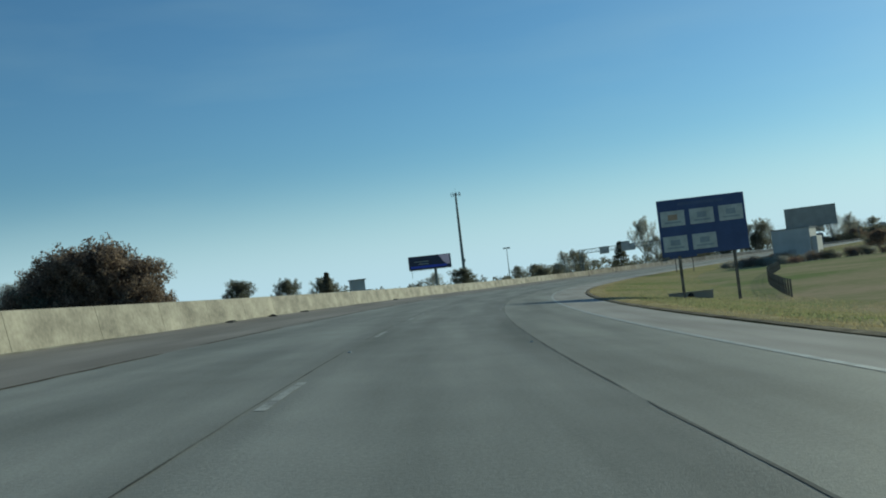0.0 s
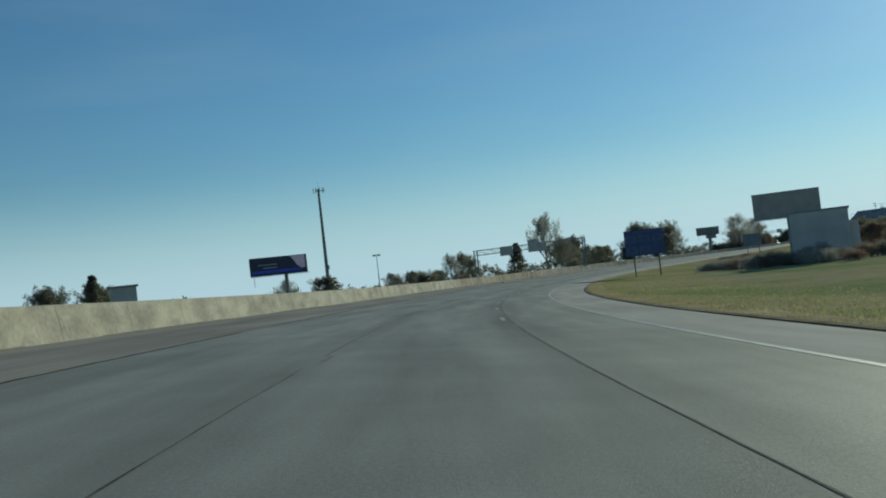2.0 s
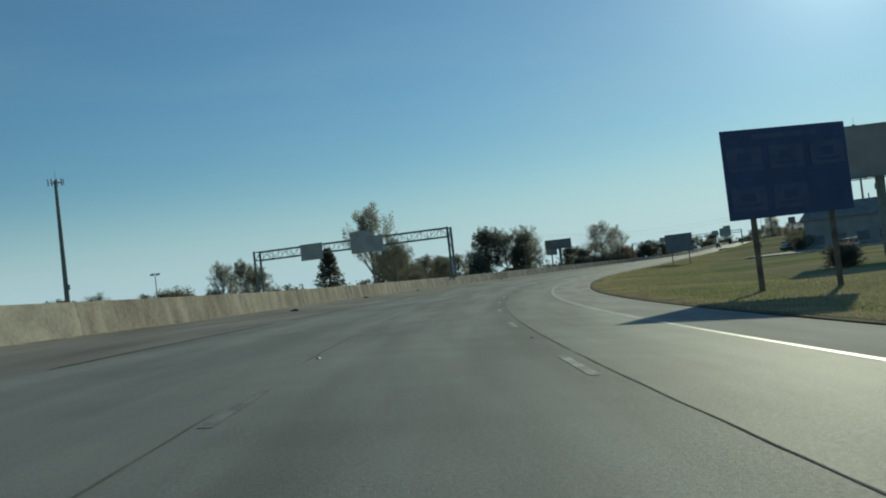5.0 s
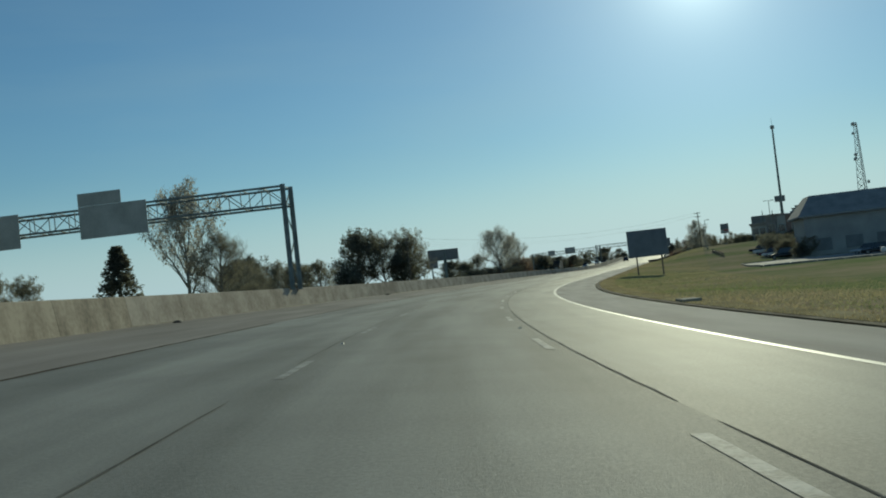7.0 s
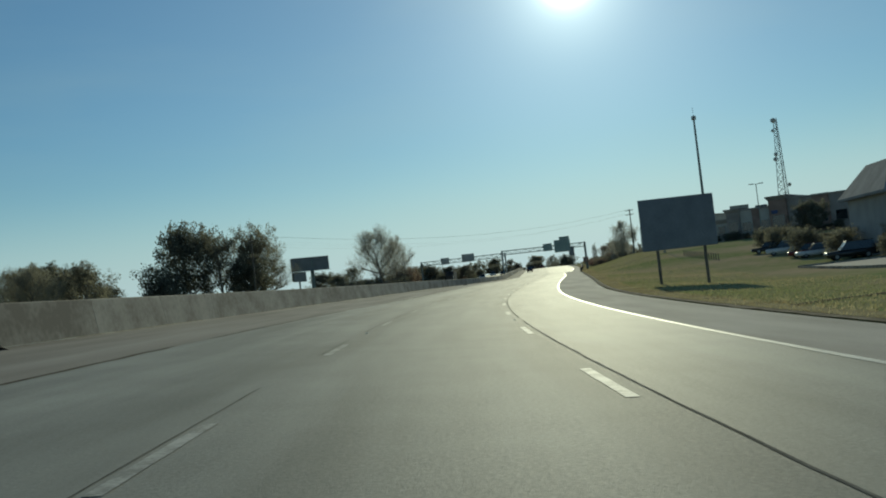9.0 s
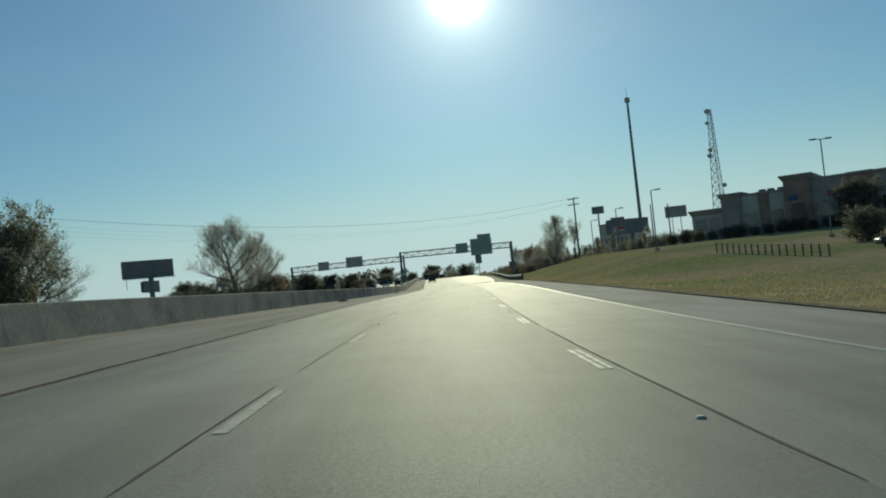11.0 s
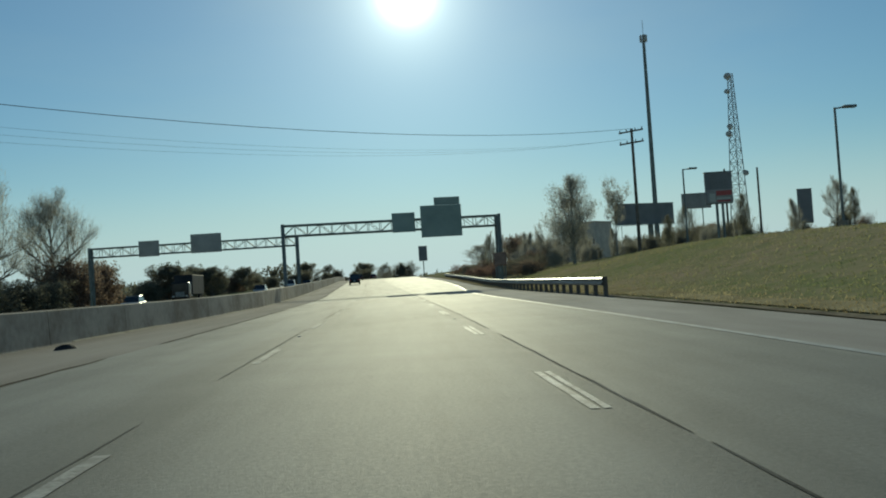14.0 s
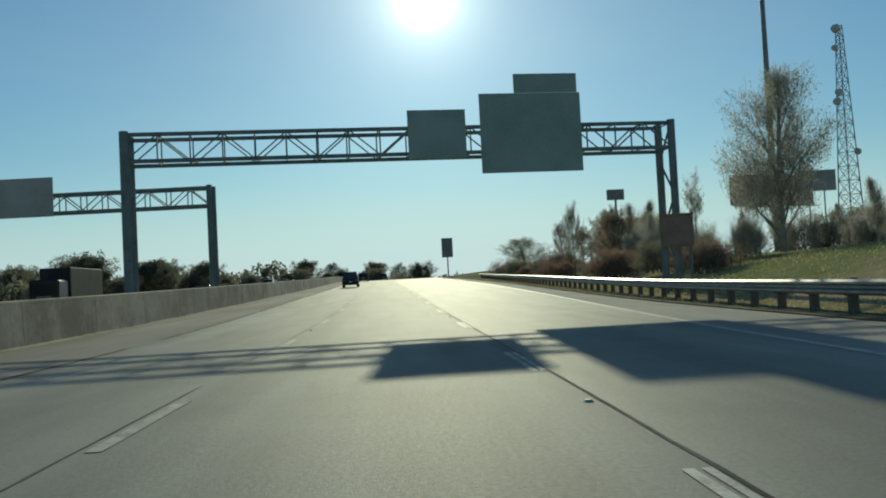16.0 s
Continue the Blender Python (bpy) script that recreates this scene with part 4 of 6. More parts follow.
power_line((243.7, 455.1, 12.3), (145.2, 445.8, 11.2), 3.0, 0.016)
for k in range(3):
    power_line((243.6 - 0.3 * k, 455.0 + 0.4 * k, 12.3 - 0.9), (145.2 - 0.3 * k, 445.8 + 0.4 * k, 10.5 - 0.45 * k), 3.2)


# ---- pylon signs on the bank ----
def pylon_sign(x, y, w, h, z_top, yaw, label, legs, face, art=None, solid=False):
    gz = ground_at(x, y)
    g = thing("pylon_sign", Matrix.Translation((x, y, gz)) @ Matrix.Rotation(yaw, 4, "Z"), label, "sign", "roadside pylon signs")
    zt = z_top - gz
    part("cabinet", box_mesh(0, 0, zt - h / 2, w, 0.4, h, 0.04), face, g)
    part("frame", box_mesh(0, 0, zt + 0.04, w + 0.1, 0.46, 0.08, 0.01), M["steel"], g)
    if not solid:
        for x2 in legs:
            rod("leg", (x2, 0, -0.4), (x2, 0, zt - h * 0.5), 0.12, M["steel"], g, 8)
    if art:
        art(g, w, h, zt)
    return g


def red_art(g, w, h, zt):
    part("lower_panel", box_mesh(0, -0.212, zt - h * 0.76, w * 0.96, 0.014, h * 0.44, 0.004), M["board_grey"], g, "grey lower panel")
    part("red_mark", box_mesh(w * 0.16, -0.226, zt - h * 0.66, w * 0.58, 0.01, h * 0.15, 0.003), M["plate_red"], g, "red block of unreadable lettering")
    part("pale_mark", box_mesh(-w * 0.28, -0.226, zt - h * 0.80, w * 0.22, 0.01, h * 0.26, 0.003), M["plate_white"], g, "pale shape")
    part("text_bar", box_mesh(w * 0.14, -0.226, zt - h * 0.83, w * 0.50, 0.01, h * 0.06), M["plate_white"], g)
    part("text_bar", box_mesh(w * 0.14, -0.226, zt - h * 0.91, w * 0.50, 0.01, h * 0.05), M["plate_red"], g)


HB = radians(-44)
pylon_sign(248.6, 450.0, 2.3, 2.7, 8.0, HB, "dark pylon sign with a red and white lower panel", (-0.25, 0.25), M["board_dark"], red_art)
pylon_sign(299.6, 465.6, 1.9, 4.6, 9.6, HB, "tall plain dark slab sign standing on the bank", (), M["board_dark"], None, True)
pylon_sign(338, 581, 2.1, 3.6, 9.6, HB, "tall narrow dark sign on a post beside the road", (0.0,), M["board_dark"])
pylon_sign(367.2, 521.3, 6.6, 3.4, 16.7, HB, "flat grey sign board on two tall posts", (-1.3, 1.3), M["board_grey"])


# ---- fence round the field ----
def field_fence(s0, s1, d0, d1, gap=3.0, high=1.25):
    g = thing("field_fence", Matrix(), "low wire fence on dark timber posts along the field", "fence")
    me = None
    tops = []
    n = int((s1 - s0) / gap)
    for i in range(n + 1):
        s, d = s0 + gap * i, d0 + (d1 - d0) * i / n
        x, y, h = plan(s, d)
        z = ground_z(s, d)
        if me is None:
            ob = part("fence_post", tube_data([(0, 0, -0.3), (0, 0, high)], [0.07, 0.06], 6), M["wood_post"], g)
            me = ob.data
        else:
            ob = part_of("fence_post", me, None, g)
        ob.matrix_world = Matrix.Translation((x, y, z)) @ Matrix.Rotation(random.uniform(-.05, .05), 4, "X")
        tops.append(Vector((x, y, z)))
    for z in (high * 0.36, high * 0.64, high * 0.92):
        part("fence_wire", tube_data([p + Vector((0, 0, z)) for p in tops], [0.012] * len(tops), 4), M["wire"], g)
    return g


field_fence(66, 150, 20.5, 33, 1.8)
field_fence(438, 460, 25, 23, 1.3, 0.85)


# ---- worn gully running down the bank ----
def gully(pts, width):
    verts, faces = [], []
    n = 40
    for i in range(n + 1):
        u = i / n * (len(pts) - 1)
        k = min(len(pts) - 2, int(u))
        s, d = (pts[k][j] + (pts[k + 1][j] - pts[k][j]) * (u - k) for j in (0, 1))
        w = width * (0.6 + 0.5 * noise.noise((i * 0.31, 0, 2)))
        for q, up in ((-w, 0.03), (0, 0.015), (w, 0.03)):
            x, y, _ = plan(s + q, d + 0.35 * math.sin(i * 0.9) * 0.3)
            verts.append((x, y, ground_z(s + q, d) + up))
    for i in range(n):
        for j in (0, 1):
            a = i * 3 + j
            faces.append((a, a + 1, a + 4, a + 3))
    g = part("bank_gully", (verts, faces), M["dirt_line"])
    return tagged(g, "dark worn earth gully running down the grass bank", "earth", kind="structure")


gully([(456.5, 9.8), (461, 13.3), (466, 16.1), (469, 18.3), (475, 23)], 0.2)
gully([(338, 9.3), (341, 12), (345, 16.5)], 0.35)
gully([(168, 28.7), (200, 25.5), (229, 22)], 0.45)


# ---- paved lot behind the field, with a pale kerb ----
def car_park():
    g = thing("car_park", Matrix(), "grey paved car park with pale kerb behind the field", "car park", kind="structure")
    verts, faces = [], []
    rows = [(s, d) for s in range(366, 404, 3) for d in range(27, 64, 4)]
    for s, d in rows:
        x, y, _ = plan(s, d)
        verts.append((x, y, ground_z(s, d) + 0.07))
    n = len(range(27, 64, 4))
    for i in range(len(range(366, 404, 3)) - 1):
        for j in range(n - 1):
            a = i * n + j
            faces.append((a, a + 1, a + n + 1, a + n))
    part("paving", (verts, faces), M["shoulder_outer"], g)
    for (s0, d0), (s1, d1) in (((366, 26.8), (402, 26.8)), ((402.2, 27), (402.2, 60)), ((365.8, 27), (365.8, 60))):
        k = int(max(abs(s1 - s0), abs(d1 - d0)) / 3)
        for i in range(k):
            u0, u1 = i / k, (i + 0.97) / k
            a, b = (plan(s0 + (s1 - s0) * u, d0 + (d1 - d0) * u)[:2] for u in (u0, u1))
            a, b = (Vector((*p, ground_at(*p) + 0.09)) for p in (a, b))
            part("kerb_stone", tube_data([a, b], [0.16, 0.16], 4), M["sand"], g)
    return g


car_park()


# ---- drain headwall by the service sign ----
def headwall(a, b):
    a, b = Vector((*a, ground_at(*a))), Vector((*b, ground_at(*b)))
    along = b - a
    g = thing("drain_headwall", Matrix.Translation((a + b) / 2) @ Matrix.Rotation(math.atan2(along.y, along.x), 4, "Z"), "low concrete drain headwall with a dark pipe mouth", "drain")
    w = along.length
    part("wall", box_mesh(0, 0, 0.02, w, 0.18, 0.75, 0.02), M["concrete_stained"], g)
    part("coping", box_mesh(0, -0.02, 0.41, w + 0.1, 0.28, 0.06, 0.01), M["sand"], g, "pale coping edge")
    rod("pipe", (0, -0.13, 0.12), (0, 0.4, 0.12), 0.22, M["rubber"], g, 14)
    return g


headwall((16.0, 70.3), (19.0, 69.5))
x, y, h = plan(283, 8.75)
slab = part("drain_slab", box_mesh(0, 0, 0.02, 0.7, 1.5, 0.12, 0.02), M["sand"])
slab.matrix_world = Matrix.Translation((x, y, ground_z(283, 8.75) + 0.05)) @ Matrix.Rotation(h, 4, "Z")
tagged(slab, "pale concrete drain slab at the shoulder edge", "drain")


# ---- trees and bushes ----
def branch_system(rng, height, spread, levels, lean=0.0, first=0.25, kids=(7, 5, 4), shape="round", stout=1.0):
    """Tapered trunk and limbs; returns the tubes and the twig ends."""
    tubes, tips = [], []

    def grow(p, way, length, r, level):
        n = 4 if level == 0 else 3
        pts, rad, d = [p], [r], way.normalized()
        for i in range(n):
            wob = 0.10 if level == 0 else 0.2
            d = (d + Vector((rng.uniform(-1, 1), rng.uniform(-1, 1), rng.uniform(-.2, .6))) * wob).normalized()
            pts.append(pts[-1] + d * length / n)
            rad.append(r * (1 - 0.70 * (i + 1) / n))
        tubes.append(tube_data(pts, rad, 6 if level == 0 else (4 if level == 1 else 3)))
        if level >= levels:
            tips.append(pts[-1])
            tips.append(pts[-2])
            return
        k = kids[min(level, len(kids) - 1)]
        turn = rng.uniform(0, 6.28)
        for j in range(k):
            u = (first if level == 0 else 0.3) + (1 - (first if level == 0 else 0.3)) * (j + 0.8 * rng.random()) / k
            if shape == "cone" and level == 0:
                u = first + (1 - first) * ((u - first) / (1 - first)) ** 1.35
            f = u * n
            i = min(n - 1, int(f))
            q = pts[i].lerp(pts[i + 1], f - i)
            t = turn + j * 2.4 + rng.uniform(-.4, .4)
            side = Vector((math.cos(t), math.sin(t), 0))
            if level == 0:
                v = (u - first) / (1 - first)
                w = side * spread * (1.15 - 0.75 * v) + Vector((0, 0, 0.35 + 0.75 * v))
                ln = height * (0.30 + 0.16 * math.sin(math.pi * min(1, v + 0.12))) * rng.uniform(0.85, 1.15)
                if shape == "oval":
                    ln = height * (0.20 + 0.15 * math.sin(math.pi * min(1, 0.85 * v + 0.25))) * rng.uniform(0.85, 1.15)
                    w = side * (1.05 - 0.45 * v) + Vector((0, 0, 0.12 + 0.85 * v))
                if shape == "vee":
                    ln = height * 0.44 * rng.uniform(0.75, 1.1)
                    w = side * 0.42 * rng.uniform(0.6, 1.1) + Vector((0, 0, 1))
                if shape == "cone":
                    ln = height * (0.07 + 0.25 * math.sin(math.pi * min(1, 0.62 * v + 0.38))) * rng.uniform(0.75, 1.15)
                    w = side * (0.78 - 0.45 * v) + Vector((0, 0, 0.8 + 0.3 * v))
            else:
                w = side * 0.75 + d * 0.8 + Vector((0, 0, 0.2))
                ln = length * rng.uniform(0.42, 0.62)
            grow(q, w, ln, max(0.012, r * (1 - 0.65 * u) * (0.36 if shape == "cone" else 0.6)), level + 1)
        tips.append(pts[-1])
    grow(Vector((0, 0, -0.3)), Vector((lean, 0, 1)), height * (0.86 if shape == "cone" else 0.66), (height * 0.018 + 0.05) * stout, 0)
    top = max(p.z for p in tips)
    f = height / top                      # scaled so that the crown ends at the given height
    tubes = [([(x * f, y * f, z * f) for x, y, z in v], q) for v, q in tubes]
    return tubes, [p * f for p in tips]


def leaf_cloud(rng, centres, per, blob, size, thin=0.6, rise=0.0):
    """Many small leaf pieces round the given centres; with rise, twigs that point up and outward."""
    c = np.array([tuple(p) for p in centres])
    n = len(c) * per
    base = np.repeat(c, per, axis=0)
    g = np.random.default_rng(rng.randrange(1 << 30))
    off = g.normal(0, 1, (n, 3))
    off *= blob * 1.75 * g.random((n, 1)) ** 0.45 / np.linalg.norm(off, axis=1, keepdims=True)
    p = base + off
    a = g.normal(0, 1, (n, 3))
    if rise:
        out = p * (1, 1, 0)
        a = a * 0.45 + rise * (np.array([0, 0, 1.0]) + 0.55 * out / (1e-6 + np.linalg.norm(out, axis=1, keepdims=True)))
    a /= np.linalg.norm(a, axis=1, keepdims=True)
    b = np.cross(a, g.normal(0, 1, (n, 3)))
    b /= np.linalg.norm(b, axis=1, keepdims=True)
    s = size * g.uniform(0.6, 1.4, (n, 1))
    v = np.stack([p - a * s, p - b * s * thin, p + a * s, p + b * s * thin], 1).reshape(-1, 3)
    f = np.arange(n * 4).reshape(-1, 4)
    return v.tolist(), f.tolist()


def crown_points(rng, height, wide, low, n):
    """Points spread through an egg-shaped crown, denser towards its outside."""
    out = []
    while len(out) < n:
        p = Vector((rng.uniform(-1, 1), rng.uniform(-1, 1), rng.uniform(-1, 1)))
        r = p.length
        if 0.35 < r < 1 and rng.random() < r:
            lump = 0.86 + 0.2 * noise.noise(p.normalized() * 2.3 + Vector((n, 0, 0)))
            z = height * (low + (1 - low) * (0.5 + 0.5 * p.z * lump))
            out.append(Vector((p.x * wide * height * lump, p.y * wide * height * lump, z)))
    return out


TREE_MESH = {}


def tree_meshes(kind, variant):
    key = (kind, variant)
    if key in TREE_MESH:
        return TREE_MESH[key]
    rng = random.Random(hash_of(kind) + variant * 17)
    H = 10.0
    if kind == "bare":
        tubes, tips = branch_system(rng, H, 0.9, 4, kids=(15, 7, 5, 3), first=0.24, shape="oval", stout=1.2)
        leaves = join([leaf_cloud(rng, tips, 4, 0.24, 0.20, 0.04, 0.8), leaf_cloud(rng, crown_points(rng, H, 0.43, 0.13, 500), 12, 0.36, 0.24, 0.036, 0.8)])
    elif kind == "sparse":
        tubes, tips = branch_system(rng, H, 0.75, 3, kids=(12, 6, 4), first=0.22, stout=1.35)
        leaves = join([leaf_cloud(rng, tips, 4, 0.30, 0.20, 0.06), leaf_cloud(rng, [q for q in tips if rng.random() < 0.75], 15, 0.27, 0.105)])
    elif kind == "upright":
        tubes, tips = branch_system(rng, H, 0.42, 3, kids=(26, 6, 4), first=0.1, shape="cone")
        thin = [p for p in tips if rng.random() < 1.15 - 0.1 * p.z]
        leaves = join([leaf_cloud(rng, thin, 17, 0.38, 0.26, 0.042, 0.9), leaf_cloud(rng, thin, 13, 0.38, 0.065)])
    elif kind == "vase":
        tubes, tips = branch_system(rng, H, 0.36, 3, kids=(9, 5, 4), first=0.5, shape="vee")
        leaves = join([leaf_cloud(rng, tips, 6, 0.22, 0.24, 0.045, 1.2), leaf_cloud(rng, [p for p in tips if rng.random() < 0.6], 9, 0.22, 0.085)])
    elif kind == "thicket":
        tubes, tips = [], []
        for i in range(26):
            t, r = rng.uniform(0, 2 * math.pi), 6.5 * math.sqrt(rng.random())
            tb, tp = branch_system(rng, H * rng.uniform(0.35, 1.0), 0.7, 2, kids=(8, 5), lean=rng.uniform(-.3, .3), first=0.12)
            off = Vector((r * math.cos(t), r * math.sin(t), 0))
            tubes += [([tuple(Vector(v) + off) for v in vs], fs) for vs, fs in tb]
            tips += [p + off for p in tp]
        leaves = join([leaf_cloud(rng, tips, 6, 0.5, 0.42, 0.034, 0.9), leaf_cloud(rng, tips, 4, 0.5, 0.10)])
    elif kind == "leafy":
        tubes, tips = branch_system(rng, H, 0.95, 2, kids=(18, 8), first=0.1)
        leaves = join([leaf_cloud(rng, tips, 42, 0.40, 0.14), leaf_cloud(rng, crown_points(rng, H, 0.33, 0.12, 120), 22, 0.42, 0.14)])
    elif kind == "conifer":
        tubes = [tube_data([(0, 0, -0.3), (0, 0, H * 0.95)], [0.22, 0.03], 6)]
        tips = []
        for i in range(260):
            u = rng.random() ** 0.7
            z = H * (0.06 + 0.92 * u)
            r = (1 - u) * 2.5 * rng.uniform(0.3, 1.0) + 0.1
            t = rng.uniform(0, 2 * math.pi)
            e = Vector((r * math.cos(t), r * math.sin(t), z - 0.15 * r))
            tips.append(e)
            if i % 3 == 0:
                tubes.append(tube_data([(0, 0, z), e], [0.04, 0.01], 3))
        leaves = leaf_cloud(rng, tips, 28, 0.26, 0.13)
    else:                                           # bush
        tubes, tips = [], []
        for i in range(9):
            t = rng.uniform(0, 2 * math.pi)
            tb, tp = branch_system(rng, H * rng.uniform(0.6, 1.0), 0.9, 1, kids=(7,), lean=rng.uniform(-.6, .6), first=0.1)
            off = Vector((2.2 * math.cos(t), 2.2 * math.sin(t), 0)) * rng.random()
            tubes += [([tuple(Vector(v) + off) for v in vs], fs) for vs, fs in tb]
            tips += [p + off for p in tp]
        low = [Vector((rng.uniform(-4, 4), rng.uniform(-4, 4), rng.uniform(0.3, 5))) for _ in range(40)]
        leaves = join([leaf_cloud(rng, tips + low, 34, 0.62, 0.2), leaf_cloud(rng, crown_points(rng, H * 0.85, 0.5, 0.0, 70), 26, 0.7, 0.2)])
    out = []
    for nm, data in (("trunk", join(tubes)), ("crown", leaves)):
        me = bpy.data.meshes.new(nm)
        me.from_pydata(data[0], [], data[1])
        me.update()
        out.append(me)
    TREE_MESH[key] = out
    return out


def hash_of(word):
    return sum((i + 1) * ord(c) for i, c in enumerate(word))


CROWN_SETS = {}


def tree(x, y, top, kind, leaf, label, width=1.0, variant=0, foot=None, name="tree", group="roadside trees"):
    gz = ground_at(x, y) if foot is None else foot
    trunk, crown = tree_meshes(kind, variant)
    key = (kind, variant, leaf)
    if key not in CROWN_SETS:
        a, b = trunk.copy(), crown.copy()
        a.materials.append(M["bark_pale" if leaf == "leaf_pale" and kind != "bare" else "bark"])
        b.materials.append(M[leaf])
        CROWN_SETS[key] = (a, b)
    a, b = CROWN_SETS[key]
    sc = max(0.5, (top - gz)) / 10.0
    g = thing(name, Matrix.Translation((x, y, gz)) @ Matrix.Rotation((x * 7 + y * 3) % 6.28, 4, "Z") @ Matrix.Diagonal((sc * width, sc * width, sc, 1)), label, name, group)
    part_of("trunk" if name == "tree" else "stem", a, None, g)
    part_of("crown" if name == "tree" else "foliage", b, None, g)
    return g


# beyond the median
tree(-75, 205, 18.2, "leafy", "leaf_brown", "broad russet autumn tree with dense crown", 1.1, 0)
tree(-67, 207, 14.0, "leafy", "leaf_brown", "russet autumn tree with dense low crown", 1.05, 1)
tree(-86, 206, 14.5, "leafy", "leaf_brown", "broad russet autumn tree with dense crown", 1.1, 2)
tree(-97, 220, 13.0, "bare", "leaf_pale", "pale leafless tree beside the russet trees", 1.0, 0)
tree(-62, 206, 8.0, "bush", "leaf_brown", "low brown thicket under the russet trees", 1.0, 0, name="bush")
tree(-83, 200, 9.0, "bush", "leaf_dark", "dark thicket under the russet trees", 1.1, 1, name="bush")
tree(-79, 203, 16.5, "leafy", "leaf_brown", "russet autumn tree with dense crown", 0.95, 1)
tree(-71, 205, 15.6, "leafy", "leaf_brown", "russet autumn tree with dense crown", 0.9, 2)
tree(-90, 201, 11.0, "bush", "leaf_brown", "low brown thicket under the russet trees", 0.9, 0, name="bush")
tree(-74, 200, 9.5, "bush", "leaf_brown", "low brown thicket under the russet trees", 1.0, 0, name="bush")
tree(-67, 203, 9.5, "bush", "leaf_brown", "low brown thicket under the russet trees", 0.9, 1, name="bush")
tree(-43, 197, 6.0, "leafy", "leaf_dark", "small round dark green tree", 0.95, 1)
tree(-38, 231, 6.0, "leafy", "leaf_dark", "small round dark green tree", 0.9, 0)
tree(-27, 214, 4.9, "leafy", "leaf_olive", "small round olive tree beyond the median", 1.0, 2)
tree(-25, 202, 5.6, "conifer", "leaf_dark", "small dark evergreen beyond the median", 1.3, 0)
tree(-4, 325, 5.0, "sparse", "leaf_pale", "thin pale tree behind the digital billboard", 0.9, 1)
tree(8, 520, 8.5, "leafy", "leaf_dark", "round dark tree at the foot of the mast", 1.4, 0)
tree(45, 362, 8.2, "sparse", "leaf_pale", "thin autumn tree with a few pale leaves", 0.7, 0)
tree(49, 369, 8.6, "sparse", "leaf_olive", "thin autumn tree with sparse leaves", 0.7, 1)
tree(53, 372, 6.8, "sparse", "leaf_olive", "thin autumn tree with sparse leaves", 0.9, 2)
tree(70, 383, 9.6, "conifer", "leaf_dark", "dark upright evergreen behind the barrier", 1.7, 0)
tree(79, 379, 18.6, "sparse", "leaf_pale", "tall thin tree with pale sparse leaves", 0.62, 1)
tree(83, 377, 11.0, "bare", "leaf_olive", "leafless grey tree beyond the median", 0.8, 1)
tree(135, 547, 15.6, "leafy", "leaf_dark", "dense dark rounded tree far beyond the median", 0.8, 1)
tree(127, 540, 14.0, "leafy", "leaf_olive", "dense olive rounded tree far beyond the median", 0.8, 2)
tree(86, 373, 3.0, "thicket", "leaf_olive", "dark thicket behind the barrier", 0.9, 0, name="bush")
tree(60, 425, 8.9, "sparse", "leaf_olive", "thin autumn tree with sparse leaves", 0.9, 2)
tree(140, 462, 15.4, "leafy", "leaf_dark", "tall dense dark green tree", 0.72, 0)
tree(133, 456, 8.0, "bush", "leaf_dark", "dark thicket round the tall trees", 0.9, 1, name="bush")
tree(148, 467, 14.2, "sparse", "leaf_olive", "autumn tree with thinning olive crown", 0.8, 0)
tree(155, 470, 15.4, "sparse", "leaf_olive", "autumn tree with thinning olive crown", 0.9, 2)
tree(159, 474, 13.5, "bare", "leaf_olive", "leafless grey tree with fine twigs", 0.9, 0)
tree(150, 461, 8.5, "leafy", "leaf_dark", "dense dark tree under the taller ones", 1.1, 2)
tree(101, 399, 6.0, "bare", "leaf_olive", "low leafless tree behind the barrier", 0.9, 1)
tree(107, 402, 6.2, "sparse", "leaf_olive", "low dark tree with thin crown", 0.9, 1)
tree(95, 398, 5.2, "bare", "leaf_olive", "low leafless tree behind the barrier", 0.9, 0)
tree(203.5, 502.4, 16.4, "bare", "leaf_pale", "large leafless tree with a rounded crown of fine twigs", 0.84, 0)
tree(224, 528.3, 15.2, "bare", "leaf_pale", "leafless tree with a rounded crown of fine twigs", 0.72, 1)
tree(224, 526, 6.9, "bush", "leaf_brown", "brown rounded bush at the foot of the bare trees", 0.9, 0, name="bush")
tree(228, 530, 5.8, "bush", "leaf_brown", "brown rounded bush at the foot of the bare trees", 0.9, 1, name="bush")
tree(233, 536, 6.6, "bush", "leaf_brown", "brown rounded bush at the foot of the bare trees", 1.0, 0, name="bush")
for k, (x, y, top) in enumerate(((186, 490, 3.2), (191, 495, 3.0), (196, 499, 3.4), (200, 504, 3.1), (205, 506, 3.3), (210, 512, 3.4), (215, 516, 3.6), (219, 520, 3.4))):
    tree(x, y, top, "bush", ("leaf_dark", "leaf_olive")[k % 2], "low dark brush along the far side of the highway", 1.5, k % 2, name="bush", group="brush beyond the opposing lanes")
for k, (x, y, top) in enumerate(((256, 566, 4.2), (263, 572, 5.0), (270, 576, 4.4), (278, 580, 4.8), (286, 586, 4.6), (296, 592, 4.4), (306, 600, 4.6))):
    tree(x, y, top, "bush", ("leaf_dark", "leaf_brown", "leaf_olive")[k % 3], "dense brush under the trees beyond the median", 1.4, k % 2, name="bush", group="brush beyond the opposing lanes")
tree(207, 508, 4.0, "bush", "leaf_dark", "dark bush at the foot of the bare trees", 1.0, 1, name="bush")
tree(262, 570, 7.0, "leafy", "leaf_dark", "dark rounded tree beyond the median", 1.2, 0)
tree(274, 574, 6.2, "leafy", "leaf_dark", "dark rounded tree beyond the median", 1.4, 1)
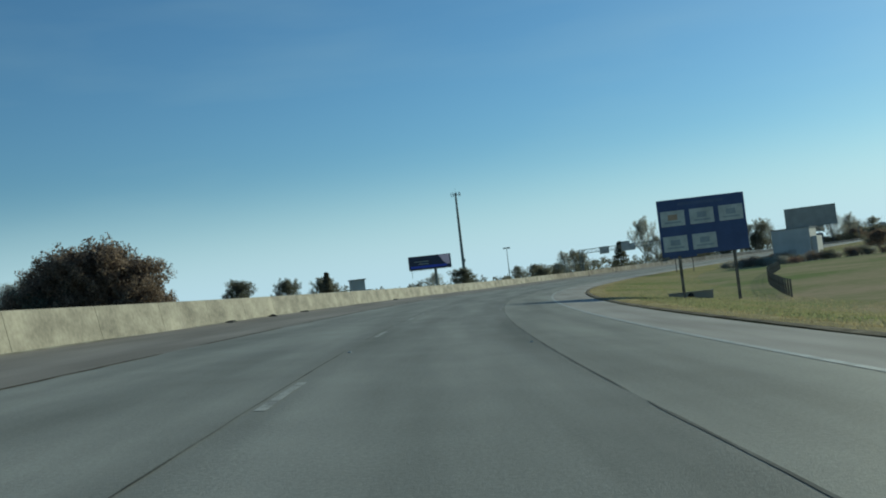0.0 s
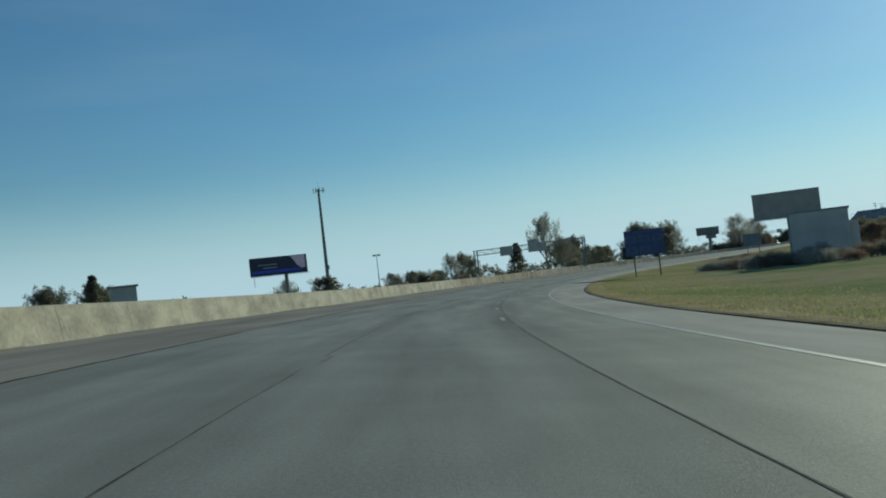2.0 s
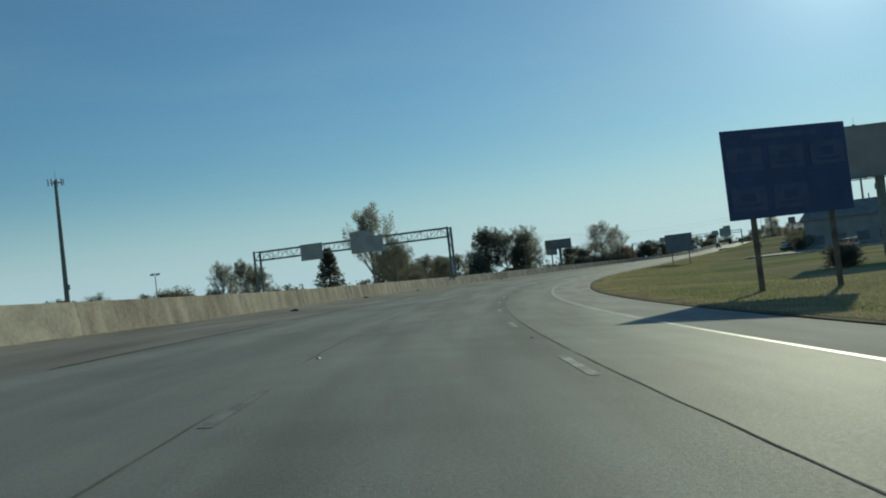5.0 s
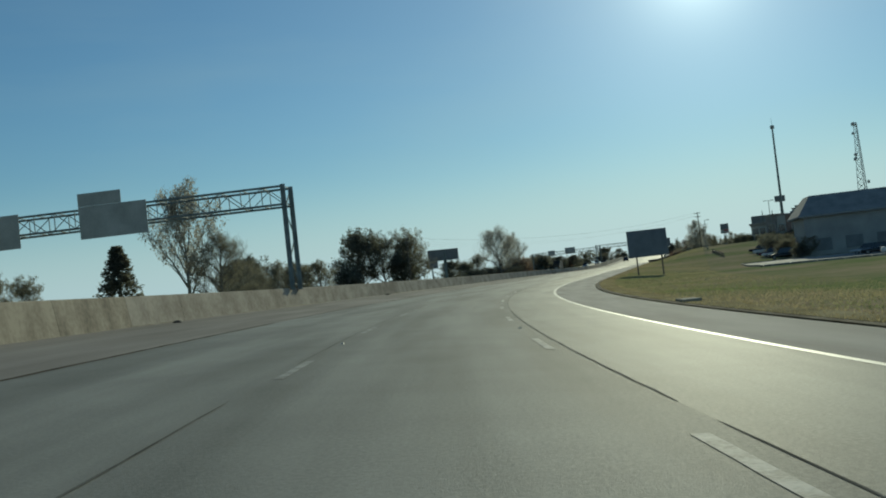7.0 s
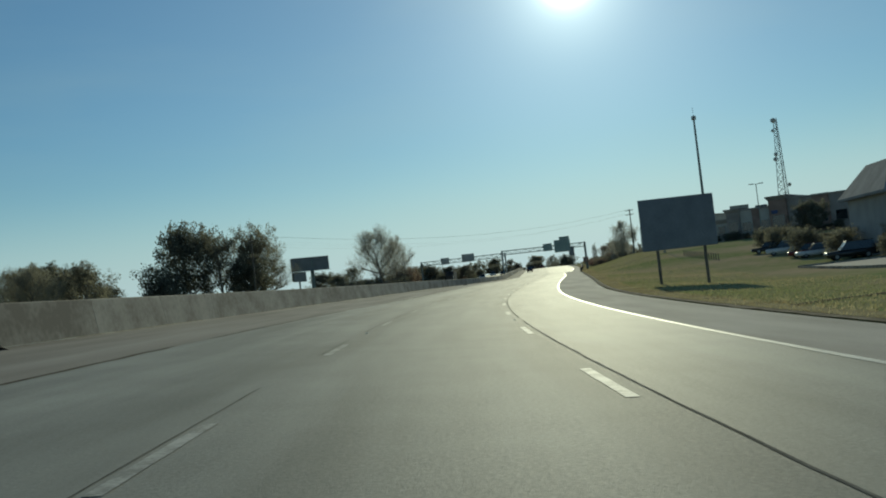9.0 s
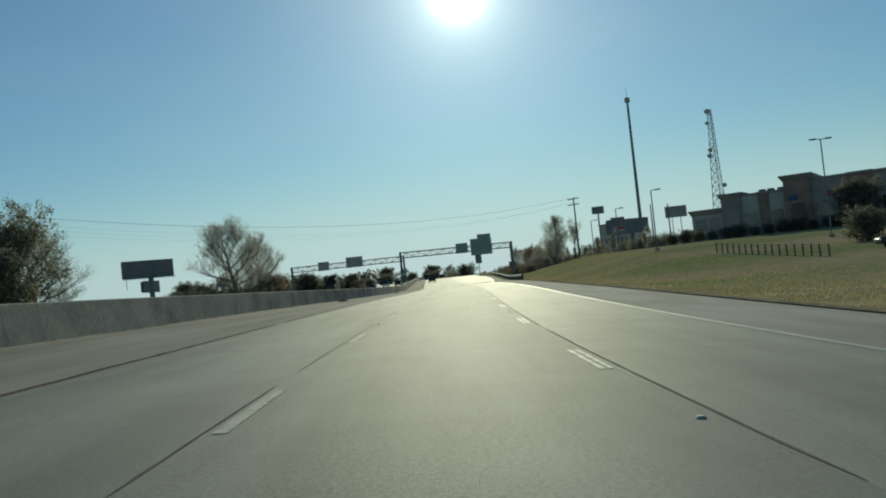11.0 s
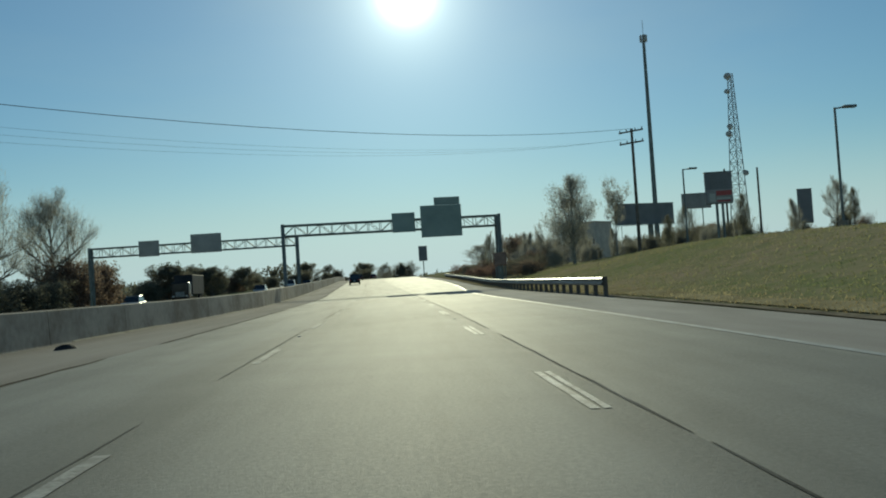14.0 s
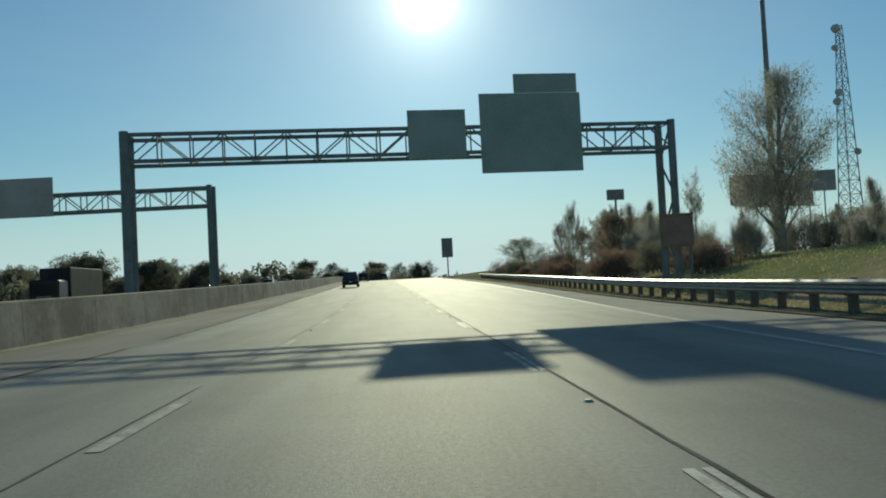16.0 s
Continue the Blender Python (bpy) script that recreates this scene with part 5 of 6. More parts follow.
tree(288, 585, 6.2, "leafy", "leaf_olive", "olive rounded tree beyond the median", 1.4, 2)
for k in range(9):
    tree(352 + 6.5 * k, 655 + 2.8 * k, 6.0 + 1.6 * math.sin(k * 2.1), ("leafy", "bush", "leafy")[k % 3], ("leaf_dark", "leaf_olive")[k % 2],
         "dark roadside tree near the crest", 1.3, k % 2 if k % 3 == 1 else k % 3, name="bush" if k % 3 == 1 else "tree", group="trees near the crest")

# outer side
tree(258.3, 473.3, 10.8, "upright", "leaf_pale", "tall pale grey autumn tree beside the guardrail", 0.92, 0)
tree(260.8, 480.2, 6.6, "vase", "leaf_pale", "slender forked grey tree behind the gantry post", 0.5, 0)
tree(256.0, 474.0, ground_at(256, 474) + 2.4, "thicket", "leaf_pale", "pale grey thicket behind the guardrail", 0.6, 0, name="bush")
tree(252.3, 463.4, 9.7, "vase", "leaf_pale", "slender forked tree with rusty leaf remains", 0.72, 1)
tree(262.5, 468.0, ground_at(262.5, 468) + 2.2, "thicket", "leaf_olive", "grey thicket on the bank", 0.8, 1, name="bush")
tree(268, 473, ground_at(268, 473) + 2.3, "thicket", "leaf_pale", "grey thicket on the bank", 0.8, 0, name="bush")
tree(263.5, 484.5, ground_at(263.5, 484.5) + 2.2, "thicket", "leaf_brown", "reddish-brown thicket by the gantry post", 0.7, 0, name="bush")
tree(268.5, 489.5, ground_at(268.5, 489.5) + 2.6, "thicket", "leaf_brown", "reddish-brown thicket beyond the gantry", 0.7, 1, name="bush")
tree(272, 494, 6.0, "sparse", "leaf_brown", "thin autumn tree with rusty leaves", 0.8, 0)
tree(278, 498, 5.6, "bare", "leaf_brown", "thin leafless tree by the road", 0.8, 1)
tree(288, 507, 7.2, "bare", "leaf_brown", "thin leafless tree by the road", 0.6, 0)
tree(300, 519, 6.6, "sparse", "leaf_olive", "thin autumn tree by the road", 0.9, 2)
tree(316, 535, 9.0, "bare", "leaf_brown", "tall thin leafless tree", 0.5, 1)
tree(366, 586, 10.4, "bare", "leaf_pale", "wide flat-topped leafless tree", 1.7, 0)
tree(380, 600, 8.4, "bare", "leaf_olive", "leafless tree near the crest", 1.0, 1)
tree(322, 520, 7.0, "bush", "leaf_dark", "dark bushes under the long billboard", 0.9, 1, name="bush")
tree(332, 516, 7.0, "bush", "leaf_dark", "dark bushes under the long billboard", 0.9, 0, name="bush")
tree(262, 445, 4.4, "bush", "leaf_dark", "low shrubs on top of the bank", 0.9, 1, name="bush")
tree(275, 455, 4.6, "bush", "leaf_olive", "low shrubs on top of the bank", 0.9, 0, name="bush")
for k, (x, y, top, kind, leaf, w) in enumerate(((82, 241, -1.2, "bush", "leaf_brown", 1.6), (74, 232, -1.5, "bush", "leaf_dark", 1.7), (60, 180, -2.2, "bush", "leaf_brown", 1.8), (118, 262, 3.2, "leafy", "leaf_olive", 1.5),
                                                (126, 266, 2.8, "leafy", "leaf_olive", 1.5), (112, 248, 1.8, "leafy", "leaf_brown", 1.6), (186, 352, 3.4, "leafy", "leaf_dark", 1.2),
                                                (216, 378, 4.4, "leafy", "leaf_olive", 1.1), (176, 300, 3.4, "leafy", "leaf_olive", 1.3))):
    bush = kind == "bush"
    tree(x, y, top, kind, leaf, "dark scrub in the field" if bush else "rounded tree behind the field", w, k % 2, name="bush" if bush else "tree", group="field scrub and trees")


# hedge and small trees between the car park and the tan shop
for k in range(13):
    x, y, _ = plan(403 + 4.2 * k, 35.5 + 2.0 * math.sin(k * 1.9))
    tree(x, y, ground_at(x, y) + 2.6 + 0.9 * math.sin(k * 2.3), ("bush", "leafy", "bush")[k % 3], ("leaf_dark", "leaf_olive")[k % 2],
         "dark hedge shrub beside the car park" if k % 3 != 1 else "small dark tree beside the car park", 1.3, k % 2, name="bush" if k % 3 != 1 else "tree", group="car park hedge")
# dark brush and thin saplings along the top of the bank
for k, (x, y, top) in enumerate(((270, 479, 3.6), (275, 479, 4.2), (277, 477, 4.6), (279.5, 475, 4.9), (281, 473.5, 5.6), (283.5, 471.5, 5.6), (286, 470, 5.7), (288.5, 468, 5.6))):
    tree(x, y, top, "bush" if k < 4 else "thicket", ("leaf_dark", "leaf_olive")[k % 2], "dark brush on top of the bank", 0.9 if k < 4 else 0.6, k % 2, name="bush", group="brush on the bank")
for k in range(15):
    x, y, _ = plan(513 + 5.2 * k, 27.5 + 3.5 * math.sin(k * 2.7))
    tree(x, y, ground_at(x, y) + 2.3 + 1.3 * abs(math.sin(k * 1.9)), ("upright", "bare", "upright")[k % 3], ("leaf_olive", "leaf_pale")[k % 2], "thin leafless sapling on top of the bank", 0.55, k % 2, group="saplings on the bank")
for k, (s, d, up) in enumerate(((221, 23.5, 1.5), (224, 25, 1.7), (217, 26, 1.6), (212, 29, 1.9), (206, 31, 2.0), (200, 33, 1.8), (226, 22.5, 1.1))):
    x, y, _ = plan(s, d)
    tree(x, y, ground_z(s, d) + up, "thicket", ("leaf_pale", "leaf_brown")[k % 2], "low rusty brush at the field edge", 1.5, k % 2, name="bush", group="field scrub and trees")


for k in range(14):
    x, y = 56.0 + 1.9 * k, 184.5 - 0.55 * k + 1.2 * math.sin(k * 2.3)
    tree(x, y, ground_at(x, y) + 1.9 + 0.5 * math.sin(k * 1.9), "thicket", ("leaf_pale", "leaf_brown", "leaf_olive")[k % 3], "dense brown scrub before the grey shed", 1.1, k % 2, name="bush", group="field scrub and trees")
for k in range(9):
    x, y, _ = plan(224 - 4.5 * k, 24.5 + 1.5 * k + 1.2 * math.sin(k * 1.7))
    tree(x, y, ground_at(x, y) + 1.6 + 0.4 * math.sin(k * 2.9), "thicket", ("leaf_brown", "leaf_pale", "leaf_rust")[k % 3], "low rusty brush at the field edge", 1.6, k % 2, name="bush", group="field scrub and trees")
for k, (x, y, top, w) in enumerate(((264, 485.5, 3.6, 0.5), (268, 488, 4.6, 0.5), (275, 491, 5.8, 0.55), (283, 497, 6.4, 0.55))):
    tree(x, y, top, "thicket", "leaf_pale", "tall grey leafless thicket beside the road", w, k % 2, name="bush", group="brown thickets")
for k, (x, y, top) in enumerate(((265.5, 486.5, 4.6), (271, 490.5, 6.0), (277, 496, 6.4))):
    tree(x, y, top, "upright", "leaf_pale", "slender grey leafless tree beside the road", 0.55, k % 2, group="field scrub and trees")
for k in range(12):
    x, y, _ = plan(556 + 8 * k, 14.5 + 0.28 * k + 1.2 * math.sin(k * 2.2))
    tree(x, y, ground_at(x, y) + 1.7 + 0.6 * math.sin(k * 1.3), "thicket", ("leaf_brown", "leaf_olive", "leaf_rust")[k % 3], "low brown brush behind the guardrail", 1.4, k % 2, name="bush", group="brown thickets")
tree(272.5, 498.6, 6.9, "bare", "leaf_olive", "thin leafless tree with a slender trunk", 0.32, 1)

# brown thickets along the outer side beyond the gantry and on the bank
for k, (x, y, top, w) in enumerate(((262.5, 482.5, 3.6, 0.7), (267, 487.5, 4.4, 0.75), (272, 491.5, 5.0, 0.8), (278, 495, 5.4, 0.8), (285, 502, 6.4, 0.85), (293, 509, 6.2, 0.9), (303, 517, 6.6, 0.9), (276, 489.5, 4.6, 0.7), (287, 499, 5.6, 0.8),
                                    (262, 474, 3.7, 0.6), (268, 470, 4.4, 0.6), (274, 476, 4.7, 0.7), (272, 447, 4.5, 0.6), (276, 442, 4.3, 0.6), (290, 470, 6.4, 0.7), (300, 478, 6.8, 0.8), (312, 490, 7.2, 0.8), (250, 452, 3.9, 0.5), (256, 456, 4.3, 0.5))):
    tree(x, y, top, "thicket", ("leaf_brown", "leaf_pale", "leaf_olive", "leaf_pale")[k % 4], "tangled leafless brown thicket beside the road", w, k % 2, name="bush", group="brown thickets")


# tree masses farther off, on both sides
MASSES = (((306, 717, 11), (346, 775, 17), (334, 786, 15), (366, 725, 10.4), (380, 718, 9.4), (392, 702, 11.3), (401, 700, 10.3), (466, 757, 12.3), (480, 744, 12.1), (490, 768, 12.4), (326, 672, 10.5), (318, 664, 9.5)),
          ((42, 446, 5.4), (33, 448, 5.8), (52, 446, 4.6), (127, 501, 7.5), (109, 455, 9.5), (130, 484, 6.4), (105, 424, 7.6), (112, 430, 6.8), (33, 330, 3.6), (23, 300, 2.8)),
          ((233, 400, 7.4), (262, 420, 7.0), (286, 436, 7.6), (296, 447, 6.8), (276, 464, 5.2), (284, 471, 5.4)))
for row, leaves, words in zip(MASSES, (("leaf_dark", "leaf_olive"), ("leaf_olive", "leaf_dark"), ("leaf_dark", "leaf_brown")), ("beyond the crest", "beyond the opposing lanes", "behind the bank")):
    for k, (x, y, top) in enumerate(row):
        kind = ("leafy", "sparse", "leafy", "bush", "bare")[k % 5]
        bush = kind == "bush"
        tree(x, y, top, kind, leaves[k % 2], ("dark rounded thicket " if bush else {"leafy": "dark full-crowned tree ", "sparse": "autumn tree with thin crown ", "bare": "leafless grey tree "}[kind]) + words,
             1.2 if kind in ("leafy", "bush") else 1.0, k % 2, name="bush" if bush else "tree", group="far trees")


# ---- far woods ----
def woods(name, line, label, seed, leaf, height, width, density):
    """A belt of small leaf pieces over a line of plan points."""
    rng = random.Random(seed)
    centres = []
    for (x0, y0), (x1, y1) in zip(line, line[1:]):
        length = math.hypot(x1 - x0, y1 - y0)
        for _ in range(int(length * density)):
            u = rng.random()
            x, y = x0 + (x1 - x0) * u + rng.gauss(0, width), y0 + (y1 - y0) * u + rng.gauss(0, width)
            hgt = height * max(0.12, 0.55 + 0.9 * noise.noise((x * 0.045, y * 0.045, seed)))
            gz = ground_at(x, y)
            for _ in range(4):
                centres.append((x + rng.gauss(0, 1.2), y + rng.gauss(0, 1.2), gz + hgt * rng.random() ** 0.7))
    w = part(name, leaf_cloud(rng, centres, 9, 0.9, 0.55), M[leaf])
    return tagged(w, label, "woods", kind="stuff")


woods("far_woods", [(-260, 420), (-120, 470), (-20, 520), (60, 560), (120, 640), (190, 700), (280, 760), (380, 860)], "distant belt of dark autumn trees beyond the opposing lanes", 5, "leaf_dark", 7.5, 9, 0.9)
woods("far_woods", [(500, 800), (540, 700), (560, 600), (560, 500), (520, 400), (440, 330), (330, 260), (260, 190)], "distant belt of olive and brown trees behind the buildings", 9, "leaf_olive", 7.5, 9, 0.9)
woods("far_woods", [(258, 600), (300, 632), (335, 660), (368, 688)], "rounded dark tree belt beyond the opposing lanes", 15, "leaf_dark", 7.0, 5, 1.8)
woods("far_woods", [(380, 900), (470, 870), (560, 800)], "distant belt of trees beyond the crest of the road", 11, "leaf_dark", 9, 9, 1.2)


# ---- grass tufts along the verge ----
def tufts(count=260000):
    g = np.random.default_rng(4)
    ss, us = np.arange(-10, 641, 3.0), np.concatenate([np.arange(0, 3, 0.5), np.arange(3, 27, 1.5)])
    table = np.array([[(*plan(a, verge_d(a) + u)[:2], ground_z(a, verge_d(a) + max(u, 0.02))) for u in us] for a in ss])
    s, u = g.uniform(-9, 635, count), 0.3 + 13 * g.random(count) ** 1.8
    fi, fj = np.interp(s, ss, np.arange(len(ss))), np.interp(u, us, np.arange(len(us)))
    i, j = np.minimum(fi.astype(int), len(ss) - 2), np.minimum(fj.astype(int), len(us) - 2)
    a, b = (fi - i)[:, None], (fj - j)[:, None]
    p = (table[i, j] * (1 - a) + table[i + 1, j] * a) * (1 - b) + (table[i, j + 1] * (1 - a) + table[i + 1, j + 1] * a) * b
    h, w, t = g.uniform(0.03, 0.10, count), g.uniform(0.015, 0.05, count), g.uniform(0, math.pi, count)
    side = np.stack([w * np.cos(t), w * np.sin(t), np.zeros(count)], 1)
    tip = np.stack([g.normal(0, 0.07, count), g.normal(0, 0.07, count), h], 1)
    low = np.array([0, 0, -0.03])
    verts = np.stack([p - side + low, p + side + low, p + tip], 1).reshape(-1, 3)
    verts = verts.reshape(-1, 3, 3)
    for name, mat, pick, label in (("dry_grass_tufts", M["dry_blades"], u < 1.7, "tan dry grass blades along the shoulder edge"), ("grass_tufts", M["blades"], u >= 1.7, "olive grass blades on the verge and bank")):
        v = verts[pick].reshape(-1, 3)
        tagged(part(name, (v.tolist(), np.arange(len(v)).reshape(-1, 3).tolist()), mat), label, "grass", kind="stuff")


tufts()


# ---- buildings ----
def wall_block(name, g, x0, x1, y0, y1, z0, z1, mat, label="", bevel=0.02):
    return part(name, box_mesh((x0 + x1) / 2, (y0 + y1) / 2, (z0 + z1) / 2, x1 - x0, y1 - y0, z1 - z0, bevel), mat, g, label)


def window_unit(g, x, y, z, w, h, name="window"):
    f = part(name, box_mesh(x, y, z, w + 0.12, 0.10, h + 0.12, 0.01), M["stucco_dark"] if name == "window" else M["steel"], g)
    part("pane", box_mesh(x, y - 0.035, z, w, 0.06, h), M["glass"] if name == "window" else M["board_dark"], f)
    return f


def shop(origin, yaw, label, blocks, windows):
    """blocks: (x0, x1, depth, height, material, cornice); front faces -y of the local frame."""
    gz = 3.0
    g = thing("shop_building", Matrix.Translation((*origin, gz)) @ Matrix.Rotation(yaw, 4, "Z"), label, "building", "roadside buildings")
    for x0, x1, y0, y1, h, mat, cornice, flare in blocks:
        wl_ = wall_block("wall", g, x0, x1, y0, y1, -6.0, h, M[mat])
        if flare:                                   # cornice that widens upward
            vs = [(x, y, z) for o, z in ((0.03, h - 0.5), (flare, h + 0.12), (flare, h + 0.3)) for x, y in ((x0 - o, y0 - o), (x1 + o, y0 - o), (x1 + o, y1 + o), (x0 - o, y1 + o))]
            fs = [(4 * r + k, 4 * r + (k + 1) % 4, 4 * r + 4 + (k + 1) % 4, 4 * r + 4 + k) for r in (0, 1) for k in range(4)] + [(3, 2, 1, 0), (8, 9, 10, 11)]
            part("cornice", (vs, fs), M[cornice], wl_, "flared cornice")
        else:
            wall_block("parapet", wl_, x0 - 0.15, x1 + 0.15, y0 - 0.15, y1 + 0.15, h - 0.05, h + 0.28, M[cornice], "projecting parapet cap")
    for x, y, z, w, h in windows:
        window_unit(g, x, y, z, w, h)
    return g


# tan shop on the bank
tan_shop = shop((234.5, 425.5), radians(-70), "tan and brown stucco shop with stepped parapets on the bank",
     [(-1.4, 0, 2, 7, 0.4, "brick_brown", "stucco_dark", 0), (0, 4.4, 0, 20, 3.0, "stucco", "stucco_dark", 0.35), (4.4, 7.0, -0.5, 20, 4.8, "stucco_dark", "stucco_dark", 0.4), (7.0, 9.4, 0, 20, 4.5, "stucco", "stucco_dark", 0),
      (9.4, 10.8, -0.15, 20, 4.55, "brick_brown", "stucco_dark", 0), (10.8, 12.9, 0, 20, 4.5, "stucco", "stucco_dark", 0),
      (12.9, 16.3, -0.5, 20, 6.2, "brick_brown", "stucco_dark", 0.45), (16.3, 21, 0.2, 20, 5.5, "stucco_dark", "stucco_dark", 0), (21, 24, -0.1, 20, 5.55, "brick_brown", "stucco_dark", 0), (24, 36, 0.2, 20, 5.5, "stucco_dark", "stucco_dark", 0)],
     [(1.2, 0, 1.2, 1.4, 1.5), (3.1, 0, 1.2, 1.4, 1.5), (5.7, -0.5, 1.3, 1.7, 2.3), (8.2, 0, 1.3, 1.6, 1.7), (11.8, 0, 1.3, 1.4, 1.7), (14.6, -0.5, 1.4, 2.2, 2.5),
      (17.8, 0.2, 1.4, 2.0, 1.8), (20, 0.2, 1.4, 1.4, 1.8), (22.5, -0.1, 1.4, 2.0, 1.8), (26, 0.2, 1.4, 2.0, 1.8)])
part("shop_sign", box_mesh(14.0, -0.56, 3.4, 1.2, 0.1, 0.7, 0.02), M["sign_blue"], tan_shop, "small blue shop sign board")
part("shop_sign", box_mesh(19.0, 0.14, 3.4, 1.2, 0.1, 0.7, 0.02), M["plate_red"], tan_shop, "small red shop sign board")
for x in (9.0, 10.2, 11.6):
    part("roof_unit", box_mesh(x, 6, 5.0, 0.8, 1.6, 0.9, 0.04), M["steel"], tan_shop, "grey rooftop ventilation unit")
for k in range(16):
    x_, y_ = 229.0 + 0.78 * k, 425.4 - 1.68 * k
    tree(x_, y_, max(ground_at(x_, y_) + 1.1, 3.45 + 0.3 * math.sin(k * 1.7)), "bush", "leaf_dark", "clipped dark hedge along the tan shop", 1.3, k % 2, name="bush", group="hedge by the shop")


def hall(origin, yaw, length, depth, eave, ridge, label):
    gz = ground_at(*origin)
    g = thing("hall_building", Matrix.Translation((*origin, gz)) @ Matrix.Rotation(yaw, 4, "Z"), label, "building", "roadside buildings")
    part("wall", box_mesh(length / 2, depth / 2, eave / 2 - 1, length, depth, eave + 2, 0.02), M["wall_grey"], g)
    o = 0.8
    vs = [(-o, -o, eave), (length + o, -o, eave), (length + o, depth + o, eave), (-o, depth + o, eave),
          (1.7, 3.4, ridge), (length - 1.7, 3.4, ridge), (length - 1.7, depth - 1.9, ridge), (1.7, depth - 1.9, ridge)]
    vs += [(x, y, z - 0.25) for x, y, z in vs[:4]]
    fs = [(0, 1, 5, 4), (1, 2, 6, 5), (2, 3, 7, 6), (3, 0, 4, 7), (4, 5, 6, 7), (8, 9, 1, 0), (9, 10, 2, 1), (10, 11, 3, 2), (11, 8, 0, 3), (11, 10, 9, 8)]
    roof = part("roof", (vs, fs), M["roof_grey"], g, "grey hipped roof")
    for k in range(3):
        x = length * (0.3 + 0.2 * k)
        rod("vent_pipe", (x, depth * 0.4, ridge - 0.2), (x, depth * 0.4, ridge + 1.1), 0.13, M["steel"], roof, 8)
    for k in range(int(length / 4.5)):
        window_unit(g, 2.5 + k * 4.5, 0, 1.7, 2.4, 1.8, "dark_window")
    return g


def far_store(origin, yaw, w, d, top):
    gz = ground_at(*origin)
    h = top - gz
    g = thing("store_building", Matrix.Translation((*origin, gz)) @ Matrix.Rotation(yaw, 4, "Z"), "large far flat-roofed grey-brown store behind trees", "building", "roadside buildings")
    wl_ = wall_block("wall", g, 0, w, 0, d, -1, h, M["stucco"])
    wall_block("parapet", wl_, -0.3, w + 0.3, -0.3, d + 0.3, h - 0.05, h + 0.5, M["stucco_dark"], "darker parapet cap")
    for k in range(7):
        window_unit(g, w * (k + 0.5) / 7, 0, h * 0.6, w * 0.08, 2.2)
    return g


far_store((545.5, 699.5), radians(-84), 18.5, 16, 24.8)
hall((166.4, 346.1), radians(-40), 46, 12.5, 6.3, 9.5, "large grey building with hipped roof behind the field")


def shed(origin, yaw, w, d, h):
    gz = ground_at(*origin)
    g = thing("shed_building", Matrix.Translation((*origin, gz)) @ Matrix.Rotation(yaw, 4, "Z"), "pale grey metal-clad box building in the field", "building", "roadside buildings")
    part("wall", box_mesh(w / 2, d / 2, h / 2 - 0.5, w, d, h + 1, 0.02), M["siding"], g)
    part("roof", box_mesh(w / 2, d / 2, h + 0.1, w + 0.4, d + 0.4, 0.2, 0.03), M["roof_grey"], g, "low flat roof")
    part("side_block", box_mesh(w + 0.55, d / 2, h / 2 - 1.4, 1.1, d * 0.8, h - 0.8, 0.02), M["siding"], g, "lower side annex")
    for k in range(int(w / 0.9)):
        part("cladding_rib", box_mesh(0.45 + k * 0.9, -0.03, h / 2, 0.05, 0.03, h - 0.05), M["siding"], g)
    part("door", box_mesh(w * 0.5, -0.05, 1.25, w * 0.22, 0.08, 2.5, 0.01), M["wall_grey"], g, "plain grey metal door")
    return g


shed((65.4, 191.8), radians(-30), 7.2, 8, 6.5)
shed((-17.2, 174), radians(15), 2.5, 2.4, 4.8)


